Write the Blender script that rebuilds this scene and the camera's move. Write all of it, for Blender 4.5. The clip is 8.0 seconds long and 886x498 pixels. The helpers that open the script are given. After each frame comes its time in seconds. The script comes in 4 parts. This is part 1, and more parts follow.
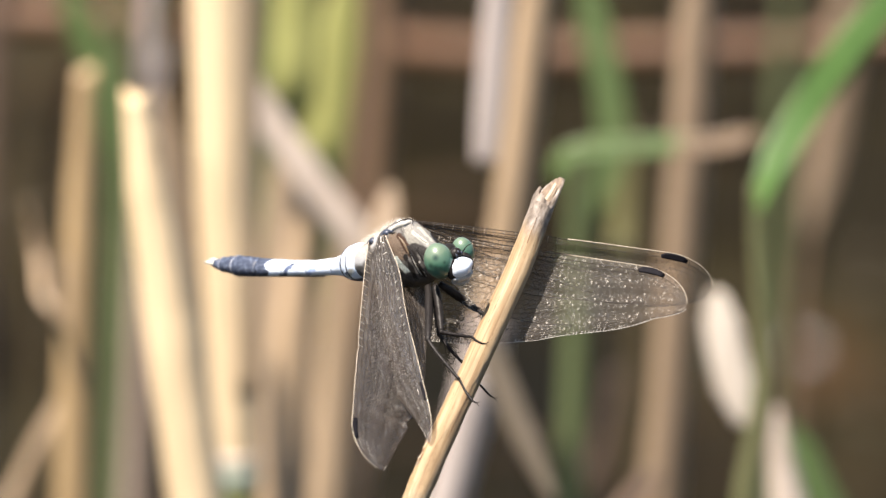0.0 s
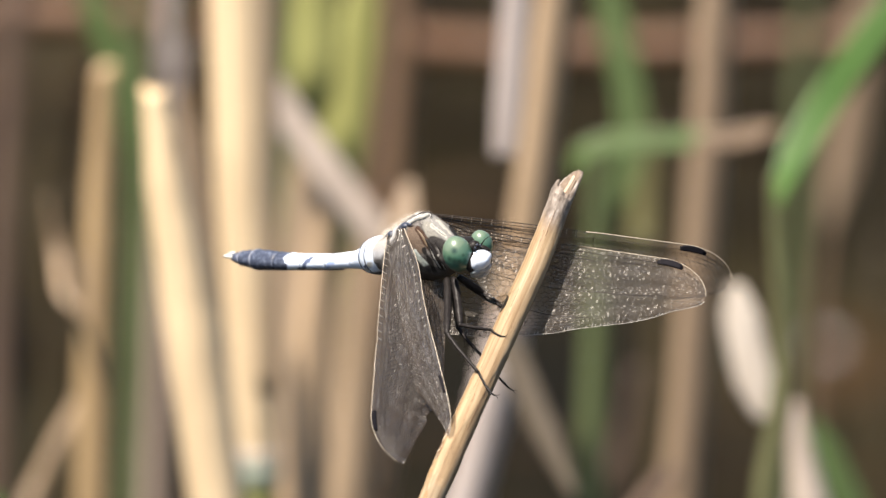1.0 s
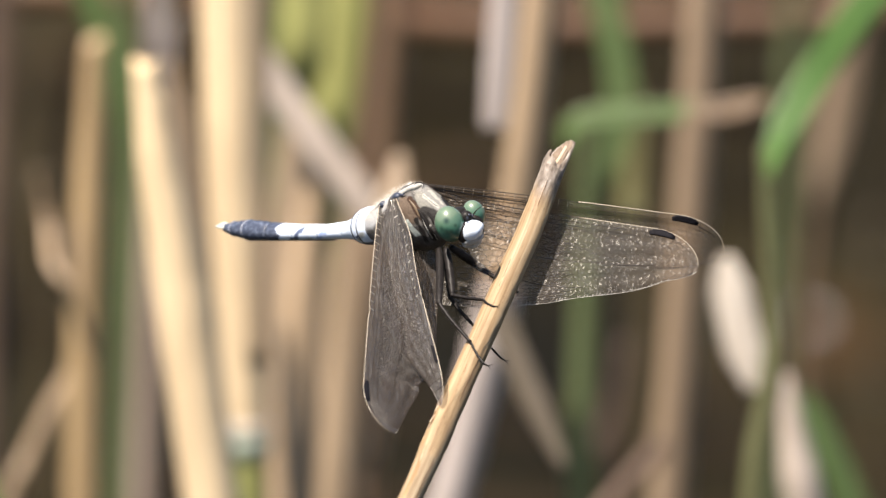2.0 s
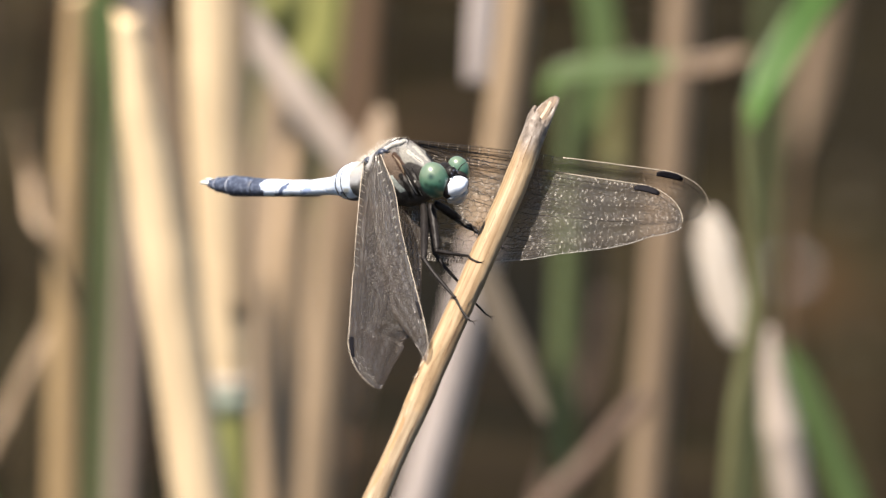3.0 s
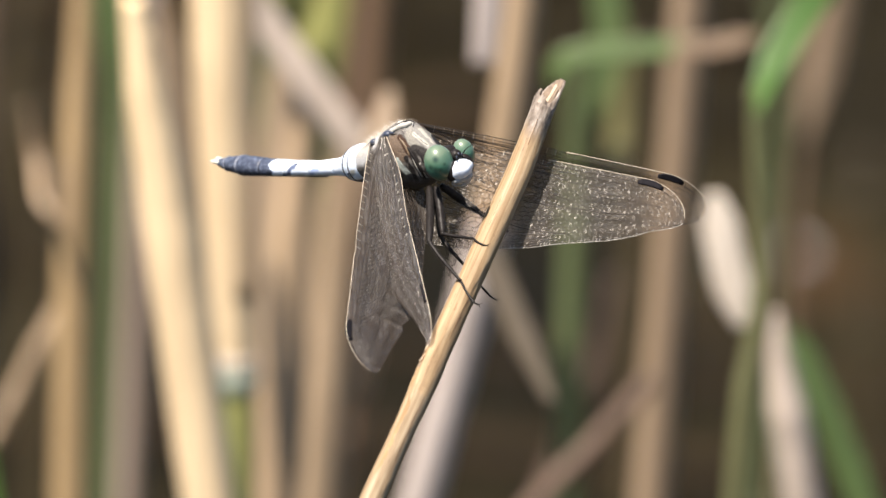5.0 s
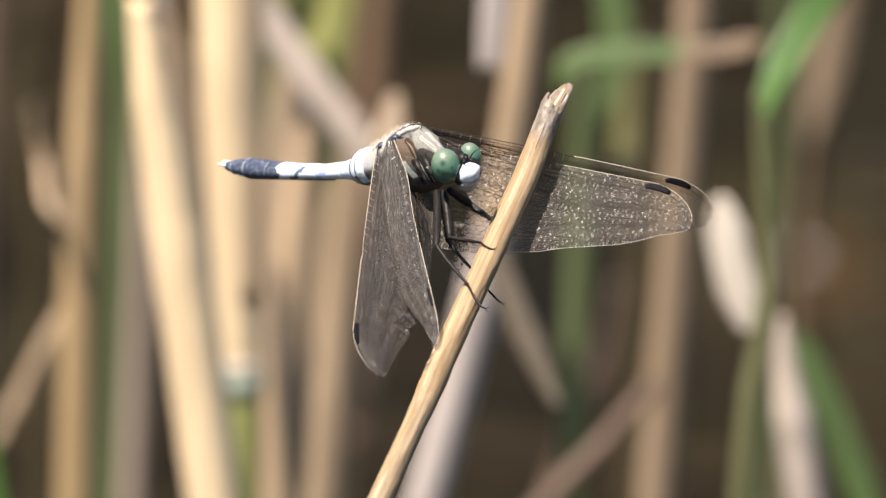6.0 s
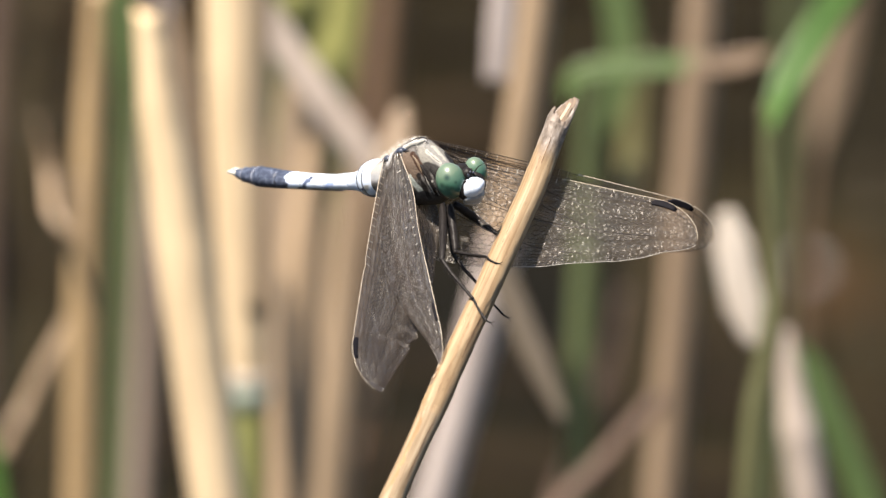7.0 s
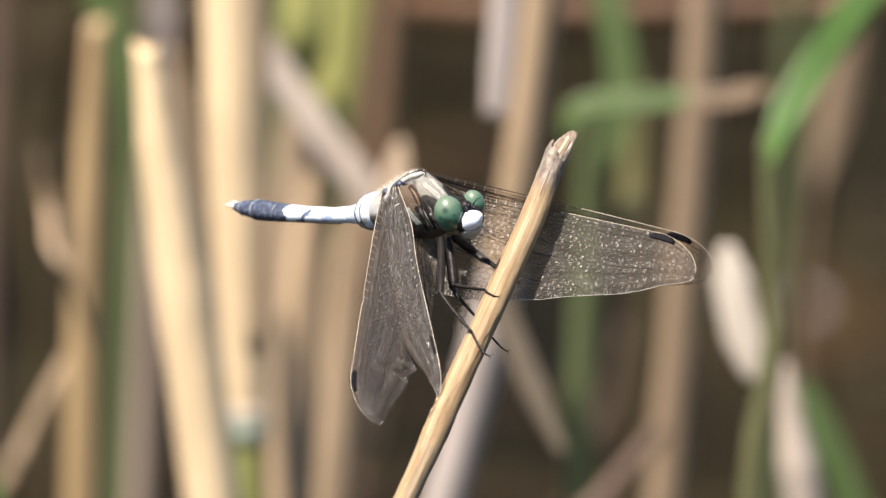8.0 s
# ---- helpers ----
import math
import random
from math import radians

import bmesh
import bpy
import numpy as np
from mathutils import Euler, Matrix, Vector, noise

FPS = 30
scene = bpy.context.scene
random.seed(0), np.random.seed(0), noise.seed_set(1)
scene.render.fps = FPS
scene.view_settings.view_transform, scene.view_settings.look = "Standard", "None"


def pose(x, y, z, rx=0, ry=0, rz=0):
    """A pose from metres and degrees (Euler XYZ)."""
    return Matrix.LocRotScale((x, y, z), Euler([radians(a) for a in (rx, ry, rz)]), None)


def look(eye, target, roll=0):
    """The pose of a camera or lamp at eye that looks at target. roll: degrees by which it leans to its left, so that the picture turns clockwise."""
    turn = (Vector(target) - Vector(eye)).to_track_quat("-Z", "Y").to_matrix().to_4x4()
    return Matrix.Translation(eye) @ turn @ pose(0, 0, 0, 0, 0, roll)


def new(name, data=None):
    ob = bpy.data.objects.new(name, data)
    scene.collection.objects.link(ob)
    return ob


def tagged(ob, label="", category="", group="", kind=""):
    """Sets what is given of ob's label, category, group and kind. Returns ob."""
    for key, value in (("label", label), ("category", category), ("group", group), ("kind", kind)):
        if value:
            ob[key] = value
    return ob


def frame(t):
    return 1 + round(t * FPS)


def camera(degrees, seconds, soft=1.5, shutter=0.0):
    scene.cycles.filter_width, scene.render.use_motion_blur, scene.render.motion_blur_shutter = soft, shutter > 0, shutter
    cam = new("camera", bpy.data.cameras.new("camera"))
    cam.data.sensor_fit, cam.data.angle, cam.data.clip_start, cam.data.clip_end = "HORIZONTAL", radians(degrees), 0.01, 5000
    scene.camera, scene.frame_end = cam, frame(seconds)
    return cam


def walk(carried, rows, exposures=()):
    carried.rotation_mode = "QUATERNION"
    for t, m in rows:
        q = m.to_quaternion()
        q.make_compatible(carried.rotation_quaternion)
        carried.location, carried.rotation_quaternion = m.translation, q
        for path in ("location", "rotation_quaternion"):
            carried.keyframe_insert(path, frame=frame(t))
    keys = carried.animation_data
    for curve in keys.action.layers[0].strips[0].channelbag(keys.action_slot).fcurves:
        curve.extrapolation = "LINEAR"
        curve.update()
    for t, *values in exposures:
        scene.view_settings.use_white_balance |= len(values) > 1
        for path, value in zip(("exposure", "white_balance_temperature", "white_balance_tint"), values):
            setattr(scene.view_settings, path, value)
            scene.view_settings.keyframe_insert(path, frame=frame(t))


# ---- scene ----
import functools

# ---------------------------------------------------------------- camera
cam = camera(4.28, 8.0, soft=1.45)
cam.data.dof.use_dof = True
cam.data.dof.focus_distance = 1.497
cam.data.dof.aperture_fstop = 32.0
VIEW = pose(0, -1.4672, 0.8619, 78, 0, 0)


def aim(dx, dy, pitch, yaw, roll):
    """Hand-held: small shifts and turns from the first stand."""
    return VIEW @ pose(dx, dy, 0, pitch, yaw, roll)


walk(cam, [(t, aim(*row)) for t, *row in (
    (0, 0.00000, 0.00000, -0.0000, -0.0000, 0.000),
    (0.5, 0.00038, -0.00072, 0.0125, 0.0374, -0.141),
    (0.8, 0.00042, -0.00093, 0.0166, 0.0777, -0.163),
    (1, 0.00044, -0.00103, 0.0052, 0.1071, -0.173),
    (1.2, 0.00032, -0.00127, -0.0004, 0.1150, -0.171),
    (1.5, 0.00005, -0.00183, -0.0218, 0.1258, -0.167),
    (1.7, -0.00064, -0.00203, -0.0529, 0.0691, -0.163),
    (2.8, -0.00027, -0.00184, -0.2825, -0.0315, -0.289),
    (3, -0.00178, -0.00102, -0.3521, -0.0907, -0.254),
    (3.5, -0.00106, -0.00027, -0.4395, -0.0699, -0.065),
    (4, -0.00195, -0.00068, -0.4585, -0.0948, -0.081),
    (4.5, -0.00228, -0.00070, -0.4686, -0.0946, -0.150),
    (4.7, -0.00149, -0.00071, -0.4564, -0.0692, -0.156),
    (5.8, -0.00127, -0.00000, -0.4474, -0.0277, 0.033),
    (6, -0.00202, -0.00057, -0.4353, -0.0365, 0.040),
    (6.2, -0.00197, -0.00051, -0.4328, -0.0150, 0.059),
    (6.5, -0.00189, -0.00040, -0.4290, -0.0023, 0.102),
    (7, -0.00187, 0.00029, -0.3992, -0.0023, 0.187),
    (7.2, -0.00175, 0.00000, -0.3498, -0.0078, 0.186),
    (7.5, -0.00150, -0.00065, -0.2748, -0.0017, 0.186),
    (8, -0.00129, -0.00031, -0.2165, 0.0116, 0.156))],
    exposures=[(0, 1.20), (0.5, 1.11), (1.2, 1.02), (8, 1.02)])

# ---------------------------------------------------------------- sky and sun
SUN_WAY = Vector((-0.33, -0.32, 0.89)).normalized()  # towards the sun
world = bpy.data.worlds.new("sky")
scene.world = world
world.use_nodes = True
sky = world.node_tree.nodes.new("ShaderNodeTexSky")
sky.sky_type, sky.sun_disc = "NISHITA", False
sky.sun_elevation = math.asin(SUN_WAY.z)
sky.sun_rotation = math.atan2(SUN_WAY.x, SUN_WAY.y)
background = world.node_tree.nodes["Background"]
background.inputs[1].default_value = 0.062
world.node_tree.links.new(sky.outputs[0], background.inputs[0])
sun = new("sun", bpy.data.lights.new("sun", "SUN"))
sun.data.energy, sun.data.angle, sun.data.color = 5.0, radians(0.53), (1.0, 0.89, 0.765)
sun.matrix_world = look(SUN_WAY * 20, (0, 0, 0))

# ---------------------------------------------------------------- materials


class Nodes:
    """Short-hand for building one node material."""

    def __init__(self, name):
        self.material = bpy.data.materials.new(name)
        self.material.use_nodes = True
        self.tree = self.material.node_tree
        self.shader = self.tree.nodes["Principled BSDF"]
        self.out = self.tree.nodes["Material Output"]

    def node(self, kind, **inputs):
        made = self.tree.nodes.new("ShaderNode" + kind)
        for key, value in inputs.items():
            self.feed(made.inputs[key.replace("_", " ")], value)
        return made

    def feed(self, socket, value):
        if hasattr(value, "is_output"):
            self.tree.links.new(value, socket)
        elif isinstance(value, tuple) and len(value) == 3 and socket.type == "RGBA":
            socket.default_value = (*value, 1)
        else:
            socket.default_value = value

    def coords(self, scale=(1, 1, 1)):
        mapping = self.node("Mapping", Scale=scale)
        self.tree.links.new(self.node("TexCoord").outputs["Object"], mapping.inputs["Vector"])
        return mapping.outputs[0]

    def noise(self, vector, scale, detail=4.0, rough=0.55):
        return self.node("TexNoise", Vector=vector, Scale=scale, Detail=detail, Roughness=rough).outputs["Fac"]

    def ramp(self, fac, *stops):
        made = self.node("ValToRGB", Fac=fac)
        ramp = made.color_ramp
        while len(ramp.elements) < len(stops):
            ramp.elements.new(0.5)
        for element, (at, colour) in zip(ramp.elements, stops):
            element.position = at
            element.color = (*colour, 1) if isinstance(colour, tuple) else (colour, colour, colour, 1)
        return made.outputs["Color"]

    def mix(self, fac, one, two, how="MIX"):
        made = self.tree.nodes.new("ShaderNodeMix")
        made.data_type, made.blend_type = "RGBA", how
        self.feed(made.inputs[0], fac)
        self.feed(made.inputs[6], one)
        self.feed(made.inputs[7], two)
        return made.outputs[2]

    def capsule(self, where, line, radius, soft=0.35):
        """1 within a radius of a line of points in mm, falling off over its rim."""
        best = None
        for a, b in zip(line, line[1:]):
            a, b = Vector(a) * 0.001, Vector(b) * 0.001
            gone = self.vector("SUBTRACT", where, tuple(a))
            along = self.node("Math", Value=self.vector("DOT_PRODUCT", gone, tuple((b - a) / (b - a).length_squared), "Value"))
            along.operation, along.use_clamp = "MULTIPLY", True
            along.inputs[1].default_value = 1.0
            foot = self.scaled(tuple(b - a), along.outputs[0])
            far = self.vector("LENGTH", self.vector("SUBTRACT", gone, foot), None, "Value")
            if best is not None:
                least = self.node("Math", Value=best)
                least.operation = "MINIMUM"
                self.feed(least.inputs[1], far)
                far = least.outputs[0]
            best = far
        rim = self.node("MapRange", Value=best)
        rim.inputs["From Min"].default_value, rim.inputs["From Max"].default_value = radius * 0.001, radius * 0.001 * (1 - soft)
        return rim.outputs[0]

    def vector(self, operation, one, two=None, out="Vector"):
        made = self.node("VectorMath")
        made.operation = operation
        self.feed(made.inputs[0], one)
        if two is not None:
            self.feed(made.inputs[1], two)
        return made.outputs[out]

    def scaled(self, one, factor):
        made = self.node("VectorMath")
        made.operation = "SCALE"
        self.feed(made.inputs[0], one)
        self.feed(made.inputs["Scale"], factor)
        return made.outputs[0]

    def mirrored(self, stray=0.0, scale=600.0):
        """Object coordinates with both flanks folded onto one, ragged by a little noise."""
        place = self.node("SeparateXYZ")
        self.feed(place.inputs[0], self.node("TexCoord").outputs["Object"])
        side = self.node("Math", Value=place.outputs[1])
        side.operation = "ABSOLUTE"
        folded = self.node("CombineXYZ", X=place.outputs[0], Y=side.outputs[0], Z=place.outputs[2]).outputs[0]
        wander = self.node("TexNoise", Vector=self.coords(), Scale=scale, Detail=4.0).outputs["Color"]
        shift = self.vector("SUBTRACT", wander, (0.5, 0.5, 0.5))
        return self.vector("ADD", folded, self.scaled(shift, stray * 0.001)), place

    def bump(self, height, distance, strength=1.0):
        made = self.node("Bump", Height=height, Distance=distance, Strength=strength)
        self.feed(self.shader.inputs["Normal"], made.outputs[0])

    def set(self, **inputs):
        for key, value in inputs.items():
            self.feed(self.shader.inputs[key.replace("_", " ")], value)
        return self


@functools.cache
def straw(name, light, dark, streak=0.5, gloss=0.45):
    """Dry or green stalk: long streaks along z, blotches, random shade per object."""
    m = Nodes(name)
    fine = m.noise(m.coords((900, 900, 14)), 1.0, 5)
    blotch = m.noise(m.coords((60, 60, 9)), 1.0, 3)
    colour = m.ramp(fine, (0.3, dark), (0.62, light))
    colour = m.mix(m.ramp(blotch, (0.42, 0.0), (0.75, streak)), colour, tuple(v * 0.55 for v in dark))
    shade = m.node("HueSaturation", Color=colour)
    spread = m.node("MapRange", Value=m.node("ObjectInfo").outputs["Random"])
    spread.inputs["To Min"].default_value, spread.inputs["To Max"].default_value = 0.9, 1.08
    m.feed(shade.inputs["Value"], spread.outputs[0])
    m.set(Base_Color=shade.outputs[0], Roughness=gloss)
    m.bump(fine, 0.0004, 0.6)
    return m.material


CREAM = straw("cream_straw", (0.82, 0.64, 0.405), (0.64, 0.465, 0.28), 0.3, 0.7)
TAN = straw("tan_straw", (0.50, 0.365, 0.24), (0.35, 0.25, 0.155), 0.5)
BROWN = straw("brown_straw", (0.24, 0.155, 0.10), (0.15, 0.095, 0.06), 0.5)
GREY = straw("grey_straw", (0.53, 0.46, 0.43), (0.37, 0.315, 0.29), 0.4)
PALE = straw("pale_husk", (0.83, 0.74, 0.64), (0.62, 0.525, 0.43), 0.3)
GREEN = straw("green_blade", (0.135, 0.165, 0.072), (0.085, 0.11, 0.048), 0.4)
BRIGHT = straw("bright_green_blade", (0.10, 0.20, 0.04), (0.06, 0.13, 0.026), 0.3)
GRASS = straw("grass_green_blade", (0.13, 0.195, 0.065), (0.08, 0.125, 0.042), 0.3)
FRESH = straw("fresh_green_blade", (0.155, 0.22, 0.085), (0.095, 0.145, 0.052), 0.35)
OLIVE = straw("olive_blade", (0.39, 0.39, 0.14), (0.27, 0.27, 0.085), 0.4)
DULL = straw("dull_green_stalk", (0.135, 0.155, 0.07), (0.085, 0.098, 0.045), 0.4)
MID = straw("mid_straw", (0.52, 0.37, 0.20), (0.36, 0.245, 0.125), 0.45)
DIM = straw("dim_straw", (0.34, 0.25, 0.17), (0.22, 0.155, 0.10), 0.4)
PINKISH = straw("pinkish_husk", (0.63, 0.53, 0.45), (0.45, 0.365, 0.305), 0.4)
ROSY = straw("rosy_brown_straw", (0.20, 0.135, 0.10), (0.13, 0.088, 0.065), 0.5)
FADED = straw("faded_green_stalk", (0.235, 0.22, 0.10), (0.15, 0.142, 0.062), 0.4)
ASHEN = straw("ashen_straw", (0.41, 0.32, 0.255), (0.28, 0.21, 0.165), 0.5)
DRAB = straw("drab_straw", (0.40, 0.30, 0.205), (0.28, 0.20, 0.135), 0.5)
UMBER = straw("umber_straw", (0.27, 0.185, 0.12), (0.18, 0.12, 0.072), 0.5)
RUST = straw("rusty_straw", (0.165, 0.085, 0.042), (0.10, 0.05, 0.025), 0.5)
MEADOW = straw("meadow_green_stalk", (0.172, 0.172, 0.080), (0.115, 0.115, 0.052), 0.4)
CHESTNUT = straw("chestnut_straw", (0.36, 0.225, 0.135), (0.25, 0.15, 0.088), 0.4)
DUSTY = straw("dusty_straw", (0.29, 0.235, 0.175), (0.20, 0.16, 0.115), 0.4)
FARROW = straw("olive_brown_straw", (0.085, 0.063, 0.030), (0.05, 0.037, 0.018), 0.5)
NODE = straw("waxy_node", (0.62, 0.66, 0.55), (0.38, 0.46, 0.32), 0.2)


def mud_material():
    m = Nodes("wet_mud")
    where = m.coords((1, 0.45, 1))
    coarse, fine = m.noise(where, 5.0, 4), m.noise(m.coords(), 40.0, 6)
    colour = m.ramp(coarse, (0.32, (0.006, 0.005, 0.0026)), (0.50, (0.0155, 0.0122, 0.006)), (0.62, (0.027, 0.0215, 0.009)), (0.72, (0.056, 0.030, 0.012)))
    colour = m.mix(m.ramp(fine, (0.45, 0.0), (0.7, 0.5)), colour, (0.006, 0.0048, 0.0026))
    m.set(Base_Color=colour, Roughness=0.75, Specular_IOR_Level=0.04)
    m.bump(fine, 0.01, 0.5)
    return m.material


MUD = mud_material()


def litter_material():
    m = Nodes("rotting_litter")
    tone = m.node("NewGeometry").outputs["Random Per Island"]
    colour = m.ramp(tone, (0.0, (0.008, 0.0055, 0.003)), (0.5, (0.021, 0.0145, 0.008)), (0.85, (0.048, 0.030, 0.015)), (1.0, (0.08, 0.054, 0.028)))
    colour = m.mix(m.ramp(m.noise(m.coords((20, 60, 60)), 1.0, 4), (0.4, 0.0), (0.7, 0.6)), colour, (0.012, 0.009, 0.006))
    m.set(Base_Color=colour, Roughness=0.8, Specular_IOR_Level=0.1)
    return m.material


LITTER = litter_material()


def plain(name, colour, rough=0.5, grain=4000.0, spread=0.25, relief=0.00003, **more):
    """A small surface with mottling at two scales."""
    m = Nodes(name)
    a, b = m.noise(m.coords(), grain, 4), m.noise(m.coords(), grain * 0.17, 3)
    lo = tuple(v * (1 - spread) for v in colour)
    hi = tuple(min(1.0, v * (1 + spread)) for v in colour)
    tone = m.mix(m.ramp(b, (0.35, 0.0), (0.65, 1.0)), m.mix(m.ramp(a, (0.35, 0.0), (0.65, 1.0)), lo, hi), colour)
    m.set(Base_Color=tone, Roughness=rough, **more)
    m.bump(a, relief, 0.6)
    return m.material


FACE_WHITE = plain("face_white", (0.68, 0.75, 0.86), 0.35, 2500, 0.08)
FACE_GREY = plain("face_grey", (0.33, 0.335, 0.34), 0.4, 2000, 0.45)
IVORY = plain("ivory_patch", (0.66, 0.66, 0.58), 0.5, 2500, 0.2)
BLACK = plain("black_shell", (0.019, 0.0165, 0.016), 0.42, 3000, 0.5, 0.00008, Specular_IOR_Level=0.16)
DARK_BLUE = plain("slate_shell", (0.045, 0.055, 0.085), 0.4, 2200, 0.5)
JOINT = plain("dusty_joint", (0.24, 0.26, 0.32), 0.6, 2200, 0.6)
THORAX_BROWN = plain("thorax_brown", (0.17, 0.12, 0.075), 0.55, 2500, 0.4)
THORAX_GREY = plain("thorax_grey", (0.44, 0.425, 0.39), 0.6, 2500, 0.35)


def thorax_material():
    """Dark flanks with brown, tan and white plates, black seams and a grey furry back."""
    m = Nodes("striped_thorax")
    where, place = m.mirrored(0.9, 700.0)
    fine = m.noise(m.coords(), 4200, 4)
    coarse = m.noise(m.coords(), 1100, 4)
    black = (0.026, 0.023, 0.022)
    colour = m.ramp(coarse, (0.35, (0.065, 0.060, 0.057)), (0.65, (0.18, 0.168, 0.158)))
    for line, radius, tone in (
            (((-2.0, 1.6, 2.6), (-4.6, 2.3, 0.6), (-6.5, 1.5, 0.2)), 1.5, (0.52, 0.52, 0.53)),
            (((-1.0, 0.3, 3.6), (-6.0, 0.3, 1.5)), 0.7, (0.40, 0.39, 0.37)),
            (((-1.0, 3.0, 0.6), (-0.4, 3.0, -1.8)), 0.7, (0.22, 0.22, 0.22)),
            (((3.6, 0.0, 4.0), (5.6, 0.0, 2.4), (7.2, 0.0, 0.8)), 1.25, (0.26, 0.252, 0.238)),
            (((4.2, 1.0, 3.3), (4.9, 1.4, 2.5), (5.3, 1.5, 1.9)), 0.75, (0.25, 0.238, 0.21)),
            (((2.4, 2.4, 2.9), (3.1, 2.6, 2.0), (3.8, 2.8, 0.9)), 1.0, (0.165, 0.122, 0.092)),
            (((3.3, 1.9, 3.1), (4.5, 2.2, 1.8), (5.0, 2.35, 0.7)), 0.5, (0.055, 0.03, 0.02)),
            (((5.3, 1.75, 1.6), (6.3, 1.4, 0.9), (7.0, 1.1, 0.3)), 0.7, black),
            (((5.2, 2.2, 1.2), (5.7, 2.2, -0.8), (5.6, 1.7, -2.5)), 0.62, black),
            (((4.3, 2.6, 0.4), (4.6, 2.5, -1.5), (4.4, 2.1, -2.6)), 0.45, black),
            (((5.0, 2.2, 1.25), (5.5, 2.28, -0.76), (5.5, 1.88, -2.3)), 0.16, (0.36, 0.34, 0.31)),
            (((6.05, 2.06, -0.5), (5.7, 1.52, -2.6)), 0.2, (0.40, 0.38, 0.35)),
            (((2.85, 3.0, 0.4), (3.3, 2.92, -0.6), (3.65, 2.76, -1.35)), 0.52, (0.62, 0.68, 0.65)),
            (((4.6, 0.55, 3.25), (5.5, 0.55, 2.4), (6.45, 0.45, 1.5)), 0.3, (0.44, 0.42, 0.37)),
            (((1.2, 1.4, 3.9), (2.4, 1.1, 4.1), (3.3, 0.5, 4.15)), 0.45, (0.55, 0.54, 0.53)),
            (((2.0, 0.0, 4.4), (3.0, 0.0, 4.3)), 0.55, (0.52, 0.51, 0.49))):
        colour = m.mix(m.capsule(where, line, radius), colour, tone)
    low = m.node("MapRange", Value=place.outputs[2])
    low.inputs["From Min"].default_value, low.inputs["From Max"].default_value = -0.0024, -0.0030
    colour = m.mix(low.outputs[0], colour, (0.085, 0.078, 0.074))
    colour = m.mix(m.ramp(fine, (0.48, 0.0), (0.80, 0.45)), colour, (0.02, 0.018, 0.016))
    m.set(Base_Color=colour, Roughness=0.5, Specular_IOR_Level=0.12)
    m.bump(m.mix(0.5, fine, coarse), 0.00022, 0.9)
    return m.material


THORAX = thorax_material()
HAIR = plain("pale_hair", (0.5, 0.47, 0.42), 0.6, 2500, 0.2)
STIGMA = plain("stigma", (0.013, 0.012, 0.015), 0.7, 2500, 0.4, Specular_IOR_Level=0.1)
VEIN = plain("dark_vein", (0.036, 0.028, 0.022), 0.35, 2500, 0.4)
COSTA = plain("pale_costa", (0.42, 0.38, 0.32), 0.35, 2500, 0.3)
EDGE = plain("tan_wing_edge", (0.48, 0.41, 0.32), 0.4, 2500, 0.4)
# pale veins, and glints of the rear edge put into their colour
GLINT = plain("pale_vein_glint", (0.56, 0.53, 0.49), 0.3, 1500, 0.4)


def abdomen_material():
    """White bloom rubbed to slate in streaks, all slate over the tail."""
    m = Nodes("worn_bloom")
    where, place = m.mirrored(1.5, 520.0)
    patch = m.noise(m.coords((430, 650, 600)), 1.0, 3)
    tail = m.node("MapRange", Value=place.outputs[0])
    for key, value in (("From Min", -0.0278), ("From Max", -0.0252), ("To Min", 0.42), ("To Max", 0.0)):
        tail.inputs[key].default_value = value
    whole = m.node("Math", Value=tail.outputs[0])
    whole.operation = "MULTIPLY_ADD"
    whole.inputs[1].default_value = 1.0
    m.feed(whole.inputs[2], patch)
    worn = m.ramp(whole.outputs[0], (0.66, 0.0), (0.69, 1.0))
    scuff = m.noise(m.coords(), 1900, 5)
    slate = m.mix(m.ramp(scuff, (0.48, 0.0), (0.8, 0.6)), (0.042, 0.053, 0.088), (0.28, 0.33, 0.45))
    white = m.mix(m.ramp(m.noise(m.coords(), 700, 3), (0.5, 0.0), (0.8, 0.5)), (0.76, 0.85, 1.0), (0.46, 0.58, 0.90))
    colour = m.mix(m.capsule(where, ((-24.0, 1.1, -2.75), (-22.9, 1.2, -2.2), (-21.6, 1.2, -1.7)), 0.42, 0.3), white, (0.10, 0.13, 0.22))
    colour = m.mix(m.capsule(where, ((-18.4, 1.1, -2.5), (-16.6, 1.2, -1.7)), 0.4, 0.6), colour, (0.36, 0.46, 0.72))
    colour = m.mix(m.capsule(where, ((-10.4, 1.9, -0.3), (-10.1, 2.1, -1.5)), 0.34, 0.5), colour, (0.08, 0.12, 0.26))
    colour = m.mix(m.capsule(where, ((-9.2, 2.2, -2.4), (-8.0, 2.3, -1.6)), 0.6, 0.6), colour, (0.45, 0.45, 0.42))
    under = m.node("MapRange", Value=place.outputs[2])
    under.inputs["From Min"].default_value, under.inputs["From Max"].default_value = -0.00272, -0.00300
    joint = m.mix(worn, m.mix(under.outputs[0], colour, (0.10, 0.12, 0.2)), slate)
    m.set(Base_Color=joint, Roughness=0.5)
    m.bump(scuff, 0.00010, 0.7)
    return m.material


WORN_BLOOM = abdomen_material()


